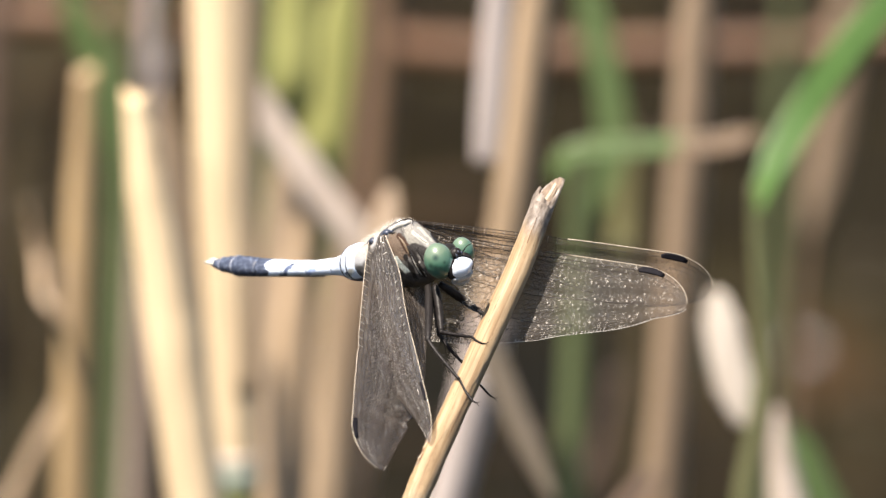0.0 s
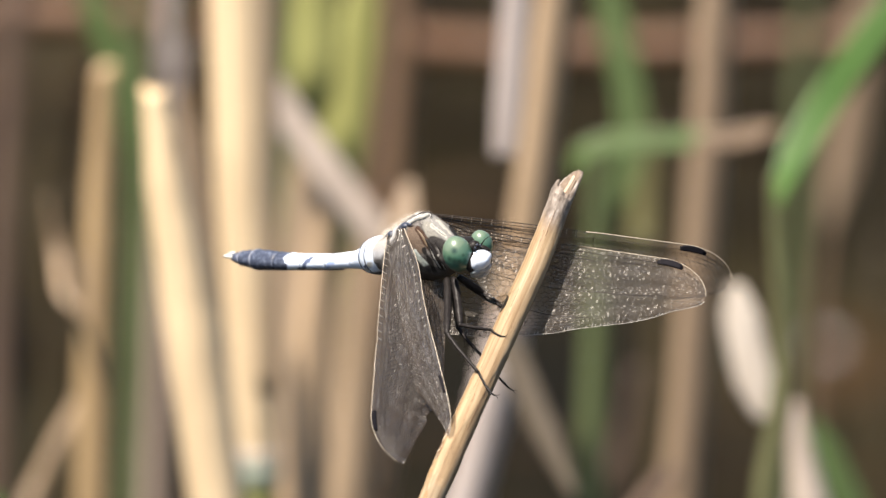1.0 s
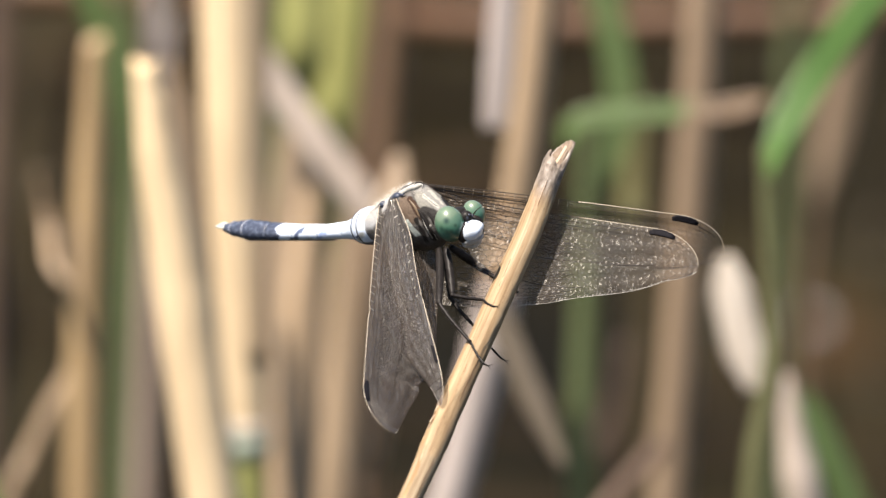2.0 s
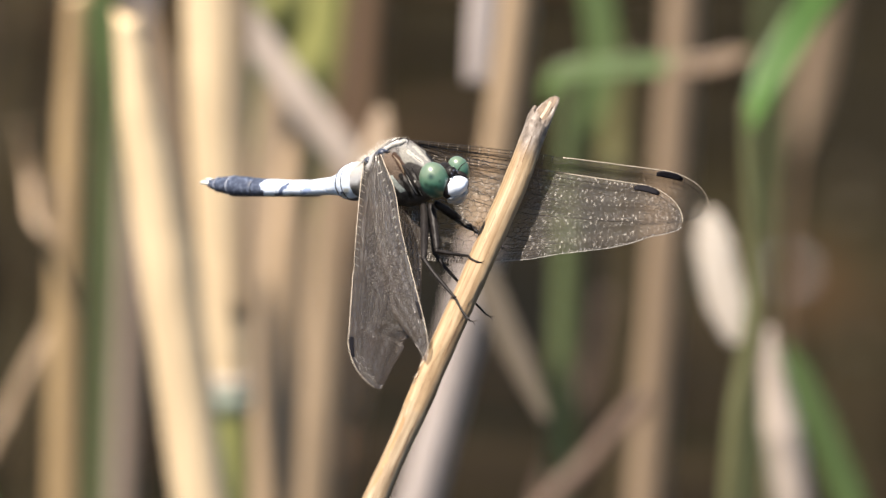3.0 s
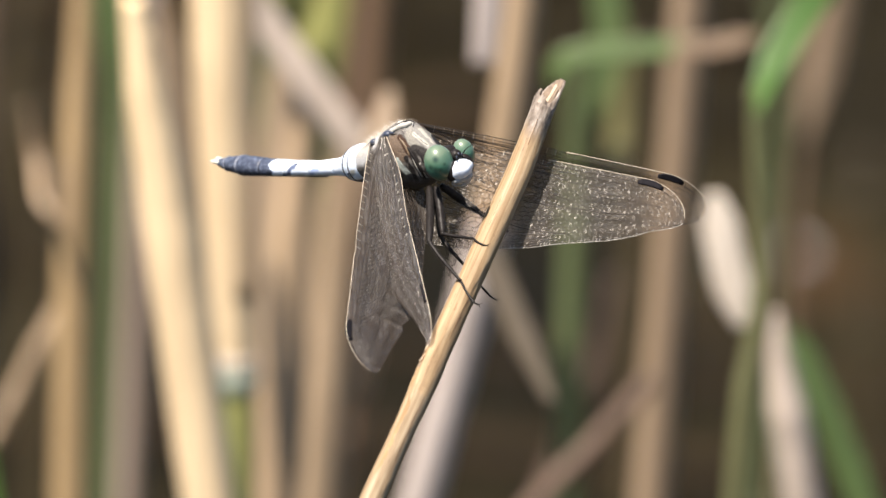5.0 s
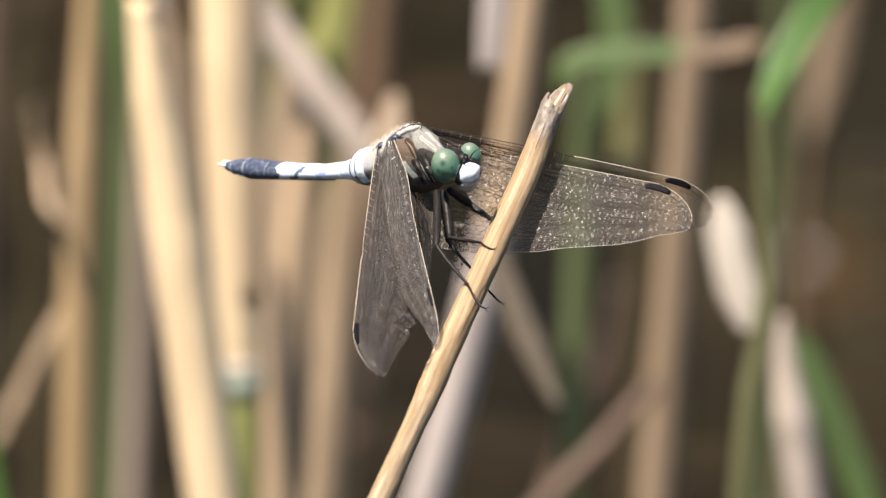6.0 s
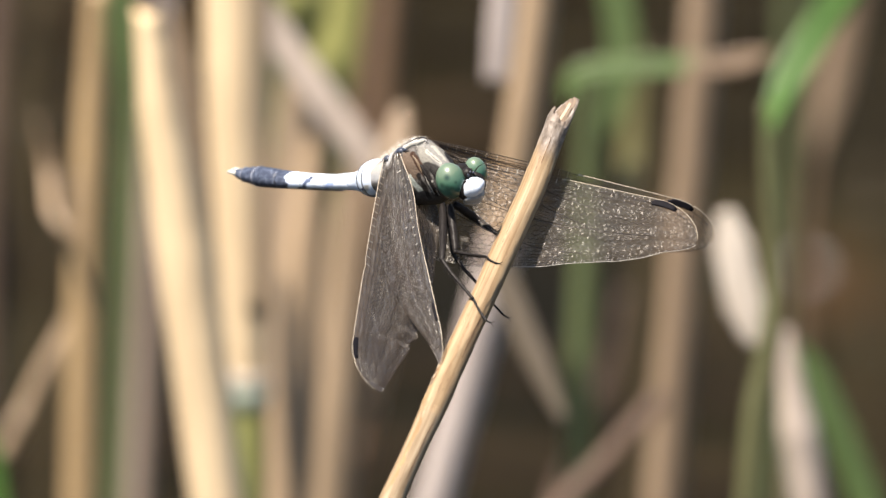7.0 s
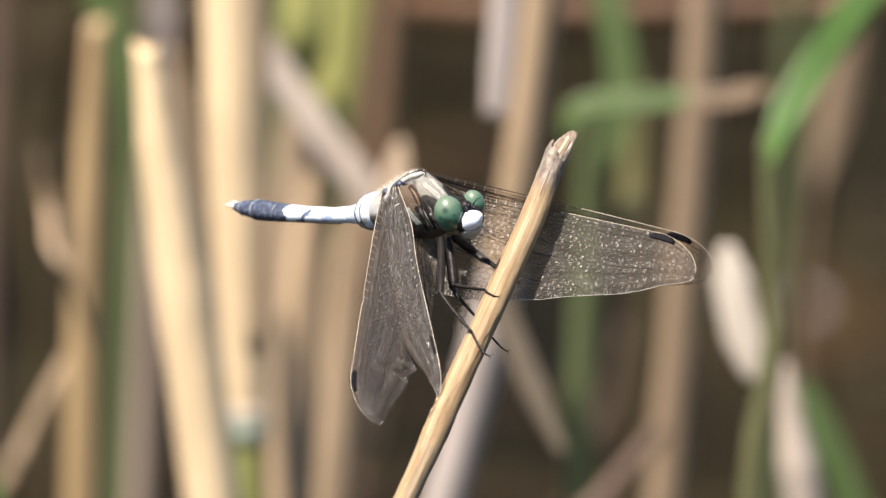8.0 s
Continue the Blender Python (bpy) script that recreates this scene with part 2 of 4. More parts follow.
def eye_material():
    """Green faceted eye, paler above, with dark false pupils."""
    m = Nodes("green_eye")
    place = m.node("SeparateXYZ")
    m.feed(place.inputs[0], m.node("TexCoord").outputs["Object"])
    height = m.node("MapRange", Value=place.outputs[2])
    height.inputs["From Min"].default_value, height.inputs["From Max"].default_value = -0.0024, 0.0022
    cloud = m.noise(m.coords(), 650, 3)
    total = m.node("Math", Value=cloud)
    total.operation = "MULTIPLY_ADD"
    total.inputs[1].default_value = 0.35
    m.feed(total.inputs[2], height.outputs[0])
    colour = m.ramp(total.outputs[0], (0.15, (0.07, 0.105, 0.078)), (0.42, (0.025, 0.105, 0.078)), (0.66, (0.052, 0.155, 0.108)), (0.9, (0.095, 0.175, 0.115)), (1.1, (0.14, 0.20, 0.135)))
    for right, up, size in ((-0.22, 0.10, 1.05), (-0.56, -0.36, 1.0), (-0.25, -0.46, 1.15), (0.05, -0.44, 0.8), (0.36, -0.1, 0.6)):
        # false pupils look towards the onlooker
        way = Vector((0.766, -0.593, 0.248)) * math.sqrt(1 - right * right - up * up) + Vector((0.643, 0.707, -0.295)) * right + Vector((0, 0.385, 0.923)) * up
        spot = m.vector("DISTANCE", m.node("TexCoord").outputs["Object"], (way.x * 0.00205, way.y * 0.00195, way.z * 0.00252), "Value")
        near = m.node("MapRange", Value=spot)
        for key, value in (("From Min", 0.00014 * size), ("From Max", 0.00056 * size), ("To Min", 0.92), ("To Max", 0.0)):
            near.inputs[key].default_value = value
        colour = m.mix(near.outputs[0], colour, (0.012, 0.04, 0.03))
    m.set(Base_Color=colour, Roughness=0.4, Coat_Weight=0.7, Coat_Roughness=0.2)
    facets = m.node("TexVoronoi", Vector=m.coords(), Scale=9000.0)
    m.bump(facets.outputs["Distance"], 0.00002, 0.4)
    return m.material


EYE = eye_material()


def membrane_material(name, haze, shine, clear, tones, grain):
    """Wing skin: see-through, smoky, each cell a little domed so that it glints; haze is the share that light cannot pass."""
    m = Nodes(name)
    tree = m.tree
    streak = m.noise(m.coords((500, 2600, 1)), 1.0, 4)
    tone = m.ramp(m.noise(m.coords(), 180, 3), (0.35, tones[0]), (0.65, tones[1]))
    tone = m.mix(m.ramp(streak, (0.45, 0.0), (0.7, 0.7)), tone, tones[2])
    m.set(Base_Color=tone, Roughness=0.5, Specular_IOR_Level=0.2)
    cells = m.node("TexVoronoi", Vector=m.coords((1, 1, 0)), Scale=1700.0)
    dome = m.node("Bump", Height=m.mix(0.5, cells.outputs["Distance"], m.noise(m.coords(), 2600, 3)), Distance=0.00020, Strength=1.0)
    pane = m.node("BsdfTransparent", Color=clear)
    skin = m.node("MixShader", Fac=m.ramp(m.noise(m.coords(), 420, 4), (0.3, haze * 0.7), (0.7, haze * 1.3)))
    tree.links.new(pane.outputs[0], skin.inputs[1])
    tree.links.new(m.shader.outputs[0], skin.inputs[2])
    gloss = m.node("BsdfGlossy", Color=(1.0, 0.97, 0.94), Roughness=0.27, Normal=dome.outputs[0])
    both = m.node("MixShader", Fac=m.ramp(m.noise(m.coords(), grain, 6), (0.34, shine * 0.3), (0.54, shine * 0.65), (0.74, shine * 1.15)))
    tree.links.new(skin.outputs[0], both.inputs[1])
    tree.links.new(gloss.outputs[0], both.inputs[2])
    tree.links.new(both.outputs[0], m.out.inputs["Surface"])
    return m.material


MEMBRANE = membrane_material("wing_membrane", 0.08, 0.023, (0.91, 0.88, 0.845), ((0.42, 0.385, 0.345), (0.38, 0.31, 0.27), (0.62, 0.60, 0.57)), 2300)
# right wings: the darkening from their slanted view is put into these tones
SLANT_MEMBRANE = membrane_material("slant_view_membrane", 0.24, 0.125, (0.66, 0.63, 0.60), ((0.145, 0.13, 0.12), (0.13, 0.102, 0.09), (0.46, 0.44, 0.41)), 1100)


def twig_material(name, shade):
    """Dry straw: long fine grain along the stem, faint blotches, weathered grey towards the broken tip."""
    m = Nodes(name)
    grain = m.node("Attribute")
    grain.attribute_name = "grain"

    def lines(x, z, detail=4):
        return m.noise(m.node("Mapping", Vector=grain.outputs["Vector"], Scale=(x, x, z)).outputs[0], 1.0, detail)

    hair, fine, broad = lines(5200, 70), lines(1900, 48), lines(480, 130)
    colour = m.ramp(fine, (0.34, (0.32, 0.215, 0.11)), (0.5, (0.48, 0.355, 0.20)), (0.7, (0.60, 0.465, 0.29)))
    colour = m.mix(m.ramp(hair, (0.53, 0.0), (0.68, 0.6)), colour, (0.22, 0.13, 0.055))
    colour = m.mix(m.ramp(broad, (0.47, 0.0), (0.70, 0.6)), colour, (0.32, 0.21, 0.11))
    pores = lines(3600, 700)
    colour = m.mix(m.ramp(pores, (0.64, 0.0), (0.72, 0.5)), colour, (0.16, 0.09, 0.04))
    place = m.node("SeparateXYZ")
    m.feed(place.inputs[0], grain.outputs["Vector"])
    ragged = m.node("Math", Value=broad)
    ragged.operation = "MULTIPLY_ADD"
    ragged.inputs[1].default_value = -0.003
    m.feed(ragged.inputs[2], place.outputs[2])
    grey = m.node("MapRange", Value=ragged.outputs[0])
    grey.inputs["From Min"].default_value, grey.inputs["From Max"].default_value = 0.0036, 0.0008
    worn = m.ramp(lines(1300, 700), (0.34, (0.14, 0.115, 0.095)), (0.5, (0.32, 0.28, 0.24)), (0.66, (0.52, 0.475, 0.425)))
    colour = m.mix(m.ramp(grey.outputs[0], (0.0, 0.0), (1.0, 0.9)), colour, worn)
    m.set(Base_Color=m.mix(1.0, colour, shade, "MULTIPLY"), Roughness=0.6)
    m.bump(m.mix(0.5, hair, fine), 0.00014, 0.8)
    return m.material


TWIG = twig_material("dry_twig", (0.76, 0.73, 0.73))
TWIG_PEELED = twig_material("pale_peeled_twig", (0.68, 0.69, 0.75))
TWIG_OLD = twig_material("dull_inner_twig", (0.62, 0.58, 0.56))
TWIG_DARK = plain("dark_split", (0.19, 0.105, 0.05), 0.7, 2500, 0.5)
GLINT_STONE = plain("pale_glint_stone", (0.36, 0.345, 0.34), 0.3, 300, 0.2)
HOLLOW = plain("grey_hollow", (0.20, 0.15, 0.11), 0.8, 2500, 0.4)
BARE = straw("bare_wood", (0.42, 0.28, 0.14), (0.28, 0.17, 0.08), 0.4, 0.7)
PITH = plain("pale_pith", (0.66, 0.55, 0.40), 0.7, 2500, 0.3)

# ---------------------------------------------------------------- mesh tools


def part(name, bm, material, parent=None, label=""):
    """One mesh object from a bmesh, smooth shaded, under a thing or a part."""
    mesh = bpy.data.meshes.new(name)
    for face in bm.faces:
        face.smooth = True
    bmesh.ops.recalc_face_normals(bm, faces=bm.faces)
    bm.to_mesh(mesh)
    bm.free()
    for one in material if isinstance(material, (list, tuple)) else [material]:
        mesh.materials.append(one)
    ob = new(name, mesh)
    ob.parent = parent
    if label:
        tagged(ob, label)
    return ob


def rings_mesh(bm, rings, cap=True):
    """Joins closed rings of equally many points into a skin."""
    rows = [[bm.verts.new(p) for p in ring] for ring in rings]
    n = len(rows[0])
    for one, two in zip(rows, rows[1:]):
        for i in range(n):
            bm.faces.new((one[i], one[(i + 1) % n], two[(i + 1) % n], two[i]))
    if cap:
        bm.faces.new(rows[0][::-1])
        bm.faces.new(rows[-1])
    return rows


def smooth_line(points, per=6):
    """A smooth line through points, tangents weighted by the spacing."""
    pts = [Vector(p) for p in points]
    gaps = [max((b - a).length, 1e-9) for a, b in zip(pts, pts[1:])]
    slopes = [(b - a) / g for a, b, g in zip(pts, pts[1:], gaps)]
    tangents = [slopes[0]]
    for k in range(1, len(pts) - 1):
        tangents.append((slopes[k - 1] * gaps[k] + slopes[k] * gaps[k - 1]) / (gaps[k - 1] + gaps[k]))
    tangents.append(slopes[-1])
    out = []
    for k, g in enumerate(gaps):
        for i in range(per):
            u = i / per
            out.append((2 * u ** 3 - 3 * u * u + 1) * pts[k] + (u ** 3 - 2 * u * u + u) * g * tangents[k] + (3 * u * u - 2 * u ** 3) * pts[k + 1] + (u ** 3 - u * u) * g * tangents[k + 1])
    return out + [pts[-1]]


def frames(line, up=Vector((0, -1, 0.2))):
    """Point, direction, side and front for each point of a line."""
    for i, p in enumerate(line):
        way = (line[min(i + 1, len(line) - 1)] - line[max(i - 1, 0)]).normalized()
        side = way.cross(up).normalized()
        yield i / (len(line) - 1), p, way, side, side.cross(way).normalized()


def tube(bm, line, radius, sides=12, wobble=0.0, seed=0.0, cap=True):
    """A tube of radius(t) along a line."""
    rings = []
    for t, p, way, side, front in frames(line):
        r = radius(t) if callable(radius) else radius
        ring = []
        for k in range(sides):
            a = 2 * math.pi * k / sides
            lump = 1 + wobble * noise.noise((math.cos(a) * 1.5 + seed, math.sin(a) * 1.5, t * 25))
            ring.append(p + (side * math.cos(a) + front * math.sin(a)) * r * lump)
        rings.append(ring)
    return rings_mesh(bm, rings, cap)


def blade(bm, line, width, fold=0.25, thick=0.0004, twist=0.0, up=Vector((0, -1, 0.2))):
    """A leaf blade: five points across, folded along its midrib, with thickness."""
    rings = []
    for t, p, way, side, front in frames(line, up):
        w = (width(t) if callable(width) else width) / 2
        a = twist * t
        s = side * math.cos(a) + front * math.sin(a)
        f = front * math.cos(a) - side * math.sin(a)
        top = [p + s * w * u + f * (w * fold * abs(u) + thick) for u in (-1, -0.5, 0, 0.5, 1)]
        low = [p + s * w * u + f * w * fold * abs(u) for u in (1, 0.5, 0, -0.5, -1)]
        rings.append(top + low)
    return rings_mesh(bm, rings)


def to_ground(points, top=None):
    """Runs the last stretch of a line on to the ground and its first up to a height."""
    pts = [Vector(p) for p in points]
    a, b = pts[-2], pts[-1]
    if b.z > 0:
        pts.append(b + (b - a) * (b.z + 0.02) / max(a.z - b.z, 1e-4))
    if top:
        a, b = pts[1], pts[0]
        pts.insert(0, b + (b - a) * (top - b.z) / (b.z - a.z))
    return pts


def empty(name, label, category, group="", at=(0, 0, 0)):
    ob = new(name)
    ob.empty_display_size = 0.01
    ob.location = at
    return tagged(ob, label, category, group)


# ---------------------------------------------------------------- ground


def ground():
    bm = bmesh.new()
    n = 70
    grid = [[None] * (n + 1) for _ in range(n + 1)]
    for i in range(n + 1):
        for j in range(n + 1):
            u, v = 2 * i / n - 1, 2 * j / n - 1
            x, y = 3 * u + 597 * u ** 7, 3 * v + 597 * v ** 7 + 2
            near = max(0.0, 1 - math.hypot(x, y - 2) / 6)
            grid[i][j] = bm.verts.new((x, y, near * (0.03 * noise.noise((x * 1.7, y * 1.7, 0)) + 0.012 * noise.noise((x * 7, y * 7, 3))) - 0.02))
    for i in range(n):
        for j in range(n):
            bm.faces.new((grid[i][j], grid[i + 1][j], grid[i + 1][j + 1], grid[i][j + 1]))
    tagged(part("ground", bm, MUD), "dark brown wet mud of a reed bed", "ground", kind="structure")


ground()


def litter():
    """Broken brown stalks and leaves lying flat on the mud."""
    bm = bmesh.new()
    rng = random.Random(12)
    for _ in range(420):
        x, y = rng.uniform(-1.2, 1.2), rng.uniform(1.2, 5.5)
        a = rng.gauss(0, 0.5)
        half = Vector((math.cos(a), math.sin(a), rng.uniform(-0.05, 0.05))) * rng.uniform(0.04, 0.22)
        mid = Vector((x, y, 0.03 * noise.noise((x * 1.7, y * 1.7, 0)) * max(0, 1 - math.hypot(x, y - 2) / 6) - 0.012))
        blade(bm, [mid - half, mid, mid + half], rng.uniform(0.006, 0.022), 0.3, 0.002, 0.0, Vector((0, 0.01, 1)))
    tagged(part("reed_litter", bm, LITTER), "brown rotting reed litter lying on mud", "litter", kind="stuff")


# pale stone added in place of a blurred glint on the mud
def pebble():
    bm = bmesh.new()
    bmesh.ops.create_icosphere(bm, subdivisions=3, radius=0.0046)
    for v in bm.verts:
        v.co *= 1 + 0.2 * noise.noise(v.co * 200)
        v.co.z *= 0.7
    ob = part("pebble", bm, GLINT_STONE)
    ob.location = (0.1215, 2.4300, -0.0010)
    tagged(ob, "small pale stone placed as a glint on mud", "pebble")


litter()
pebble()

# ---------------------------------------------------------------- reeds
REEDS = "reeds of the reed bed"


def stalk(label, points, width, material, top=None, reach=True, taper=0.85, nodes=(), name="reed_stalk", seed=1.0, hollow=False):
    """A standing stalk; points run from its top downwards, width in metres."""
    line = smooth_line(to_ground(points, top) if reach else points, 10)
    last = len(line) - 1
    bm = bmesh.new()
    tube(bm, line, lambda t: width / 2 * (taper + (1 - taper) * min(1, t * 2)) * (1 + 0.25 * sum(math.exp(-((t - k) * 60) ** 2) for k in nodes)), 14, 0.05, seed)
    if hollow:
        cap = min(bm.faces, key=lambda f: (f.calc_center_median() - line[0]).length)
        bmesh.ops.inset_individual(bm, faces=[cap], thickness=width * 0.09)
        down = bmesh.ops.extrude_discrete_faces(bm, faces=[cap])
        bmesh.ops.translate(bm, verts=list(down["faces"][0].verts), vec=(line[2] - line[0]).normalized() * 0.035)
        for v in bm.verts:
            if (v.co - line[0]).length < width:
                v.co.z += 0.0025 * noise.noise(v.co * 300)
    ob = tagged(part(name, bm, material), label, "reed", REEDS)
    low = [p for p in line if p.z < 0.28]
    for share in (0.15, 0.5, 0.85) if len(low) > 4 else ():
        i = min(len(low) - 2, int(share * len(low)))
        way = (low[i + 1] - low[i]).normalized()
        ring = bmesh.new()
        tube(ring, [low[i] - way * 0.002, low[i] - way * 0.0008, low[i] + way * 0.0008, low[i] + way * 0.002], lambda t: width / 2 * (1.06 + 0.14 * math.sin(math.pi * t)), 14)
        part("node", ring, material, ob)
    if not low:
        i = int(0.8 * len(line))
        way = (line[i + 1] - line[i]).normalized()
        ring = bmesh.new()
        tube(ring, [line[i] - way * 0.002, line[i], line[i] + way * 0.002], lambda t: width / 2 * (1.01 + 0.02 * math.sin(math.pi * t)), 14)
        part("node", ring, material, ob)
    return ob


def leaf(label, points, width, material, parent=None, ends=(0.3, 0.1), fold=0.25, twist=0.0, reach=False, top=None, name="reed_leaf", up=Vector((0, -1, 0.2))):
    line = smooth_line(to_ground(points, top) if reach else points, 10)
    bm = bmesh.new()

    def across(t):
        return width * min(1.0, ends[0] + (1 - ends[0]) * min(1, t * 4), ends[1] + (1 - ends[1]) * min(1, (1 - t) * 3.5))

    blade(bm, line, across, fold, 0.0005, twist, up)
    ob = part(name, bm, material, parent)
    rib = bmesh.new()
    tube(rib, line, lambda t: max(0.0002, across(t) * 0.06), 8)
    part("midrib", rib, material, ob)
    return tagged(ob, label) if parent else tagged(ob, label, "leaf", "leaves of the reed bed")



def two_tone_reed():
    """Straw reed whose foot is wrapped in a weathered grey sheath."""
    reed = empty("reed", "straw reed with a weathered grey foot", "reed", REEDS, (0.0100, 0.4680, 0.4507))
    base = Vector(reed.location)
    way = [Vector(p) for p in ((0.0154, 0.4680, 0.4929), (0.0121, 0.4680, 0.4641), (0.0083, 0.4680, 0.4391), (0.0048, 0.4680, 0.4236), (-0.0037, 0.4680, 0.3905))]
    full = [p - base for p in to_ground(way, 0.9)]
    bm = bmesh.new()
    tube(bm, smooth_line(full[:5], 10), 0.0032, 16, 0.04, 2)
    part("stalk", bm, TAN, reed)
    bm = bmesh.new()
    tube(bm, smooth_line(full[3:], 10), lambda t: 0.0033 + 0.0003 * min(1, t * 5), 16, 0.05, 3)
    part("sheath", bm, GREY, reed, "weathered grey sheath")


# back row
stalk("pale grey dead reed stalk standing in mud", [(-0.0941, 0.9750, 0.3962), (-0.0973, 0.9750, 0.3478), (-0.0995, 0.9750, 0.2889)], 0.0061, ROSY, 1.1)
stalk("tan broken reed stalk standing in mud", [(-0.0618, 0.5460, 0.4655), (-0.0631, 0.5460, 0.4381), (-0.0650, 0.5460, 0.3725)], 0.0064, MID, taper=0.55, hollow=True)
stalk("thin tan stalk leaning on a reed", [(-0.0635, 0.5720, 0.4067), (-0.0712, 0.5720, 0.3929), (-0.0797, 0.5720, 0.3755)], 0.0031, TAN, reach=False)
leaf("curled dead leaf on a reed stalk", [(-0.0721, 0.5460, 0.4425), (-0.0703, 0.5460, 0.4325), (-0.0676, 0.5330, 0.4266), (-0.0646, 0.5330, 0.4235)], 0.0016, TAN, ends=(0.3, 0.6))
leaf("small curled dead leaf on a reed stalk", [(-0.0652, 0.5300, 0.4373), (-0.0650, 0.5300, 0.4305), (-0.0645, 0.5300, 0.4235)], 0.0016, TAN, ends=(0.2, 0.7))
leaf("dark green reed leaf standing upright", [(-0.0598, 0.6500, 0.4665), (-0.0593, 0.6500, 0.4372), (-0.0599, 0.6500, 0.4078), (-0.0606, 0.6500, 0.3900)], 0.0048, GREEN, reach=True, ends=(0.2, 0.35))
leaf("green reed leaf arching from a stalk", [(-0.0697, 0.6500, 0.4644), (-0.0652, 0.6500, 0.4519), (-0.0606, 0.6500, 0.4372), (-0.0606, 0.6500, 0.4141)], 0.0051, GRASS)
stalk("grey weathered reed stalk standing in mud", [(-0.0558, 0.7800, 0.4356), (-0.0561, 0.7800, 0.4245), (-0.0571, 0.7800, 0.4000), (-0.0604, 0.7800, 0.3347)], 0.0050, ASHEN, 0.95)
leaf("pinkish dead leaf behind a broken stalk", [(-0.0477, 0.5000, 0.4707), (-0.0463, 0.5000, 0.4615), (-0.0447, 0.5000, 0.4458), (-0.0426, 0.5000, 0.4282)], 0.0040, DRAB, reach=True, ends=(0.4, 0.6))
leaf("narrow green reed leaf between straw stalks", [(-0.0327, 0.6000, 0.4698), (-0.0325, 0.6000, 0.4575), (-0.0324, 0.6000, 0.4370), (-0.0330, 0.6000, 0.4200)], 0.0036, GREEN, ends=(0.5, 0.1))
leaf("grey dead leaf along a weathered stalk", [(-0.0542, 0.7720, 0.4482), (-0.0550, 0.7720, 0.4349), (-0.0557, 0.7720, 0.4227), (-0.0564, 0.7740, 0.4112)], 0.0052, GREY, ends=(0.8, 0.4))
leaf("bright young leaf tip over a straw stalk", [(-0.0498, 0.7400, 0.4584), (-0.0514, 0.7400, 0.4476), (-0.0529, 0.7500, 0.4369), (-0.0547, 0.7680, 0.4257)], 0.0036, BRIGHT, ends=(0.5, 0.1))
leaf("green reed leaf behind straw stalks", [(-0.0345, 0.7150, 0.4565), (-0.0348, 0.7150, 0.4393), (-0.0365, 0.7150, 0.4177), (-0.0377, 0.7150, 0.3916)], 0.0045, GREEN, reach=True)
leaf("olive yellow reed leaf standing upright", [(-0.0259, 0.5850, 0.4827), (-0.0260, 0.5850, 0.4665), (-0.0267, 0.5850, 0.4554), (-0.0276, 0.5920, 0.4412)], 0.0084, OLIVE, ends=(0.3, 0.3), fold=-0.15)
stalk("brown reed stalk behind an olive leaf", [(-0.0279, 0.6000, 0.4421), (-0.0294, 0.6000, 0.4164), (-0.0318, 0.6000, 0.3604)], 0.0085, DRAB, taper=0.6)
leaf("broad olive yellow reed leaf standing upright", [(-0.0153, 0.6110, 0.4779), (-0.0180, 0.6110, 0.4615), (-0.0204, 0.6110, 0.4451), (-0.0227, 0.6110, 0.4306), (-0.0249, 0.6110, 0.4120)], 0.0091, OLIVE, reach=True, fold=-0.15)
stalk("brown shaded reed stalk standing in mud", [(-0.0141, 1.0400, 0.3838), (-0.0166, 1.0400, 0.3466), (-0.0238, 1.0400, 0.2588)], 0.0090, CHESTNUT, 1.1)
stalk("tan reed stalk behind the olive leaves", [(-0.0228, 0.5200, 0.4534), (-0.0254, 0.5200, 0.4287), (-0.0291, 0.5200, 0.3798)], 0.0093, TAN, taper=0.3)
stalk("dull tan reed stalk standing in mud", [(-0.0200, 0.8450, 0.3751), (-0.0219, 0.8450, 0.3463), (-0.0254, 0.8450, 0.2998)], 0.0093, TAN, taper=0.4)
leaf("dead pinkish leaf hanging from a fallen leaf", [(-0.0087, 0.4680, 0.4611), (-0.0102, 0.4640, 0.4505), (-0.0117, 0.4700, 0.4251), (-0.0125, 0.4750, 0.4054)], 0.0060, DRAB)
leaf("grey dead leaf slanting between the reeds", [(-0.0363, 0.5150, 0.4738), (-0.0322, 0.5150, 0.4668), (-0.0241, 0.5150, 0.4550), (-0.0145, 0.5150, 0.4417), (-0.0067, 0.5150, 0.4289)], 0.0058, PINKISH, ends=(0.6, 0.6), fold=-0.1, up=Vector((-0.3006, -1.0000, 0.9000)))
leaf("grey brown dead leaf slanting among the reeds", [(0.0059, 0.4000, 0.4517), (0.0079, 0.4000, 0.4470), (0.0124, 0.4000, 0.4358), (0.0180, 0.4000, 0.4231)], 0.0044, DUSTY, ends=(0.5, 0.3), fold=-0.2)
two_tone_reed()
leaf("grey split sheath on a straw stalk", [(0.0101, 0.4420, 0.5091), (0.0088, 0.4420, 0.4941), (0.0078, 0.4420, 0.4808), (0.0069, 0.4420, 0.4706)], 0.0050, GREY, ends=(1, 0.8), fold=-0.2)
leaf("faded olive leaf beside a green leaf", [(0.0335, 0.6600, 0.4352), (0.0333, 0.6600, 0.4236), (0.0327, 0.6600, 0.4120), (0.0317, 0.6550, 0.3982)], 0.0042, FADED, ends=(0.3, 0.2), fold=0.05)
leaf("dusty green reed leaf standing upright", [(0.0252, 0.6500, 0.4707), (0.0279, 0.6500, 0.4519), (0.0306, 0.6500, 0.4383), (0.0305, 0.6500, 0.4278), (0.0258, 0.6500, 0.4141)], 0.0056, FRESH, ends=(0.3, 0.05))
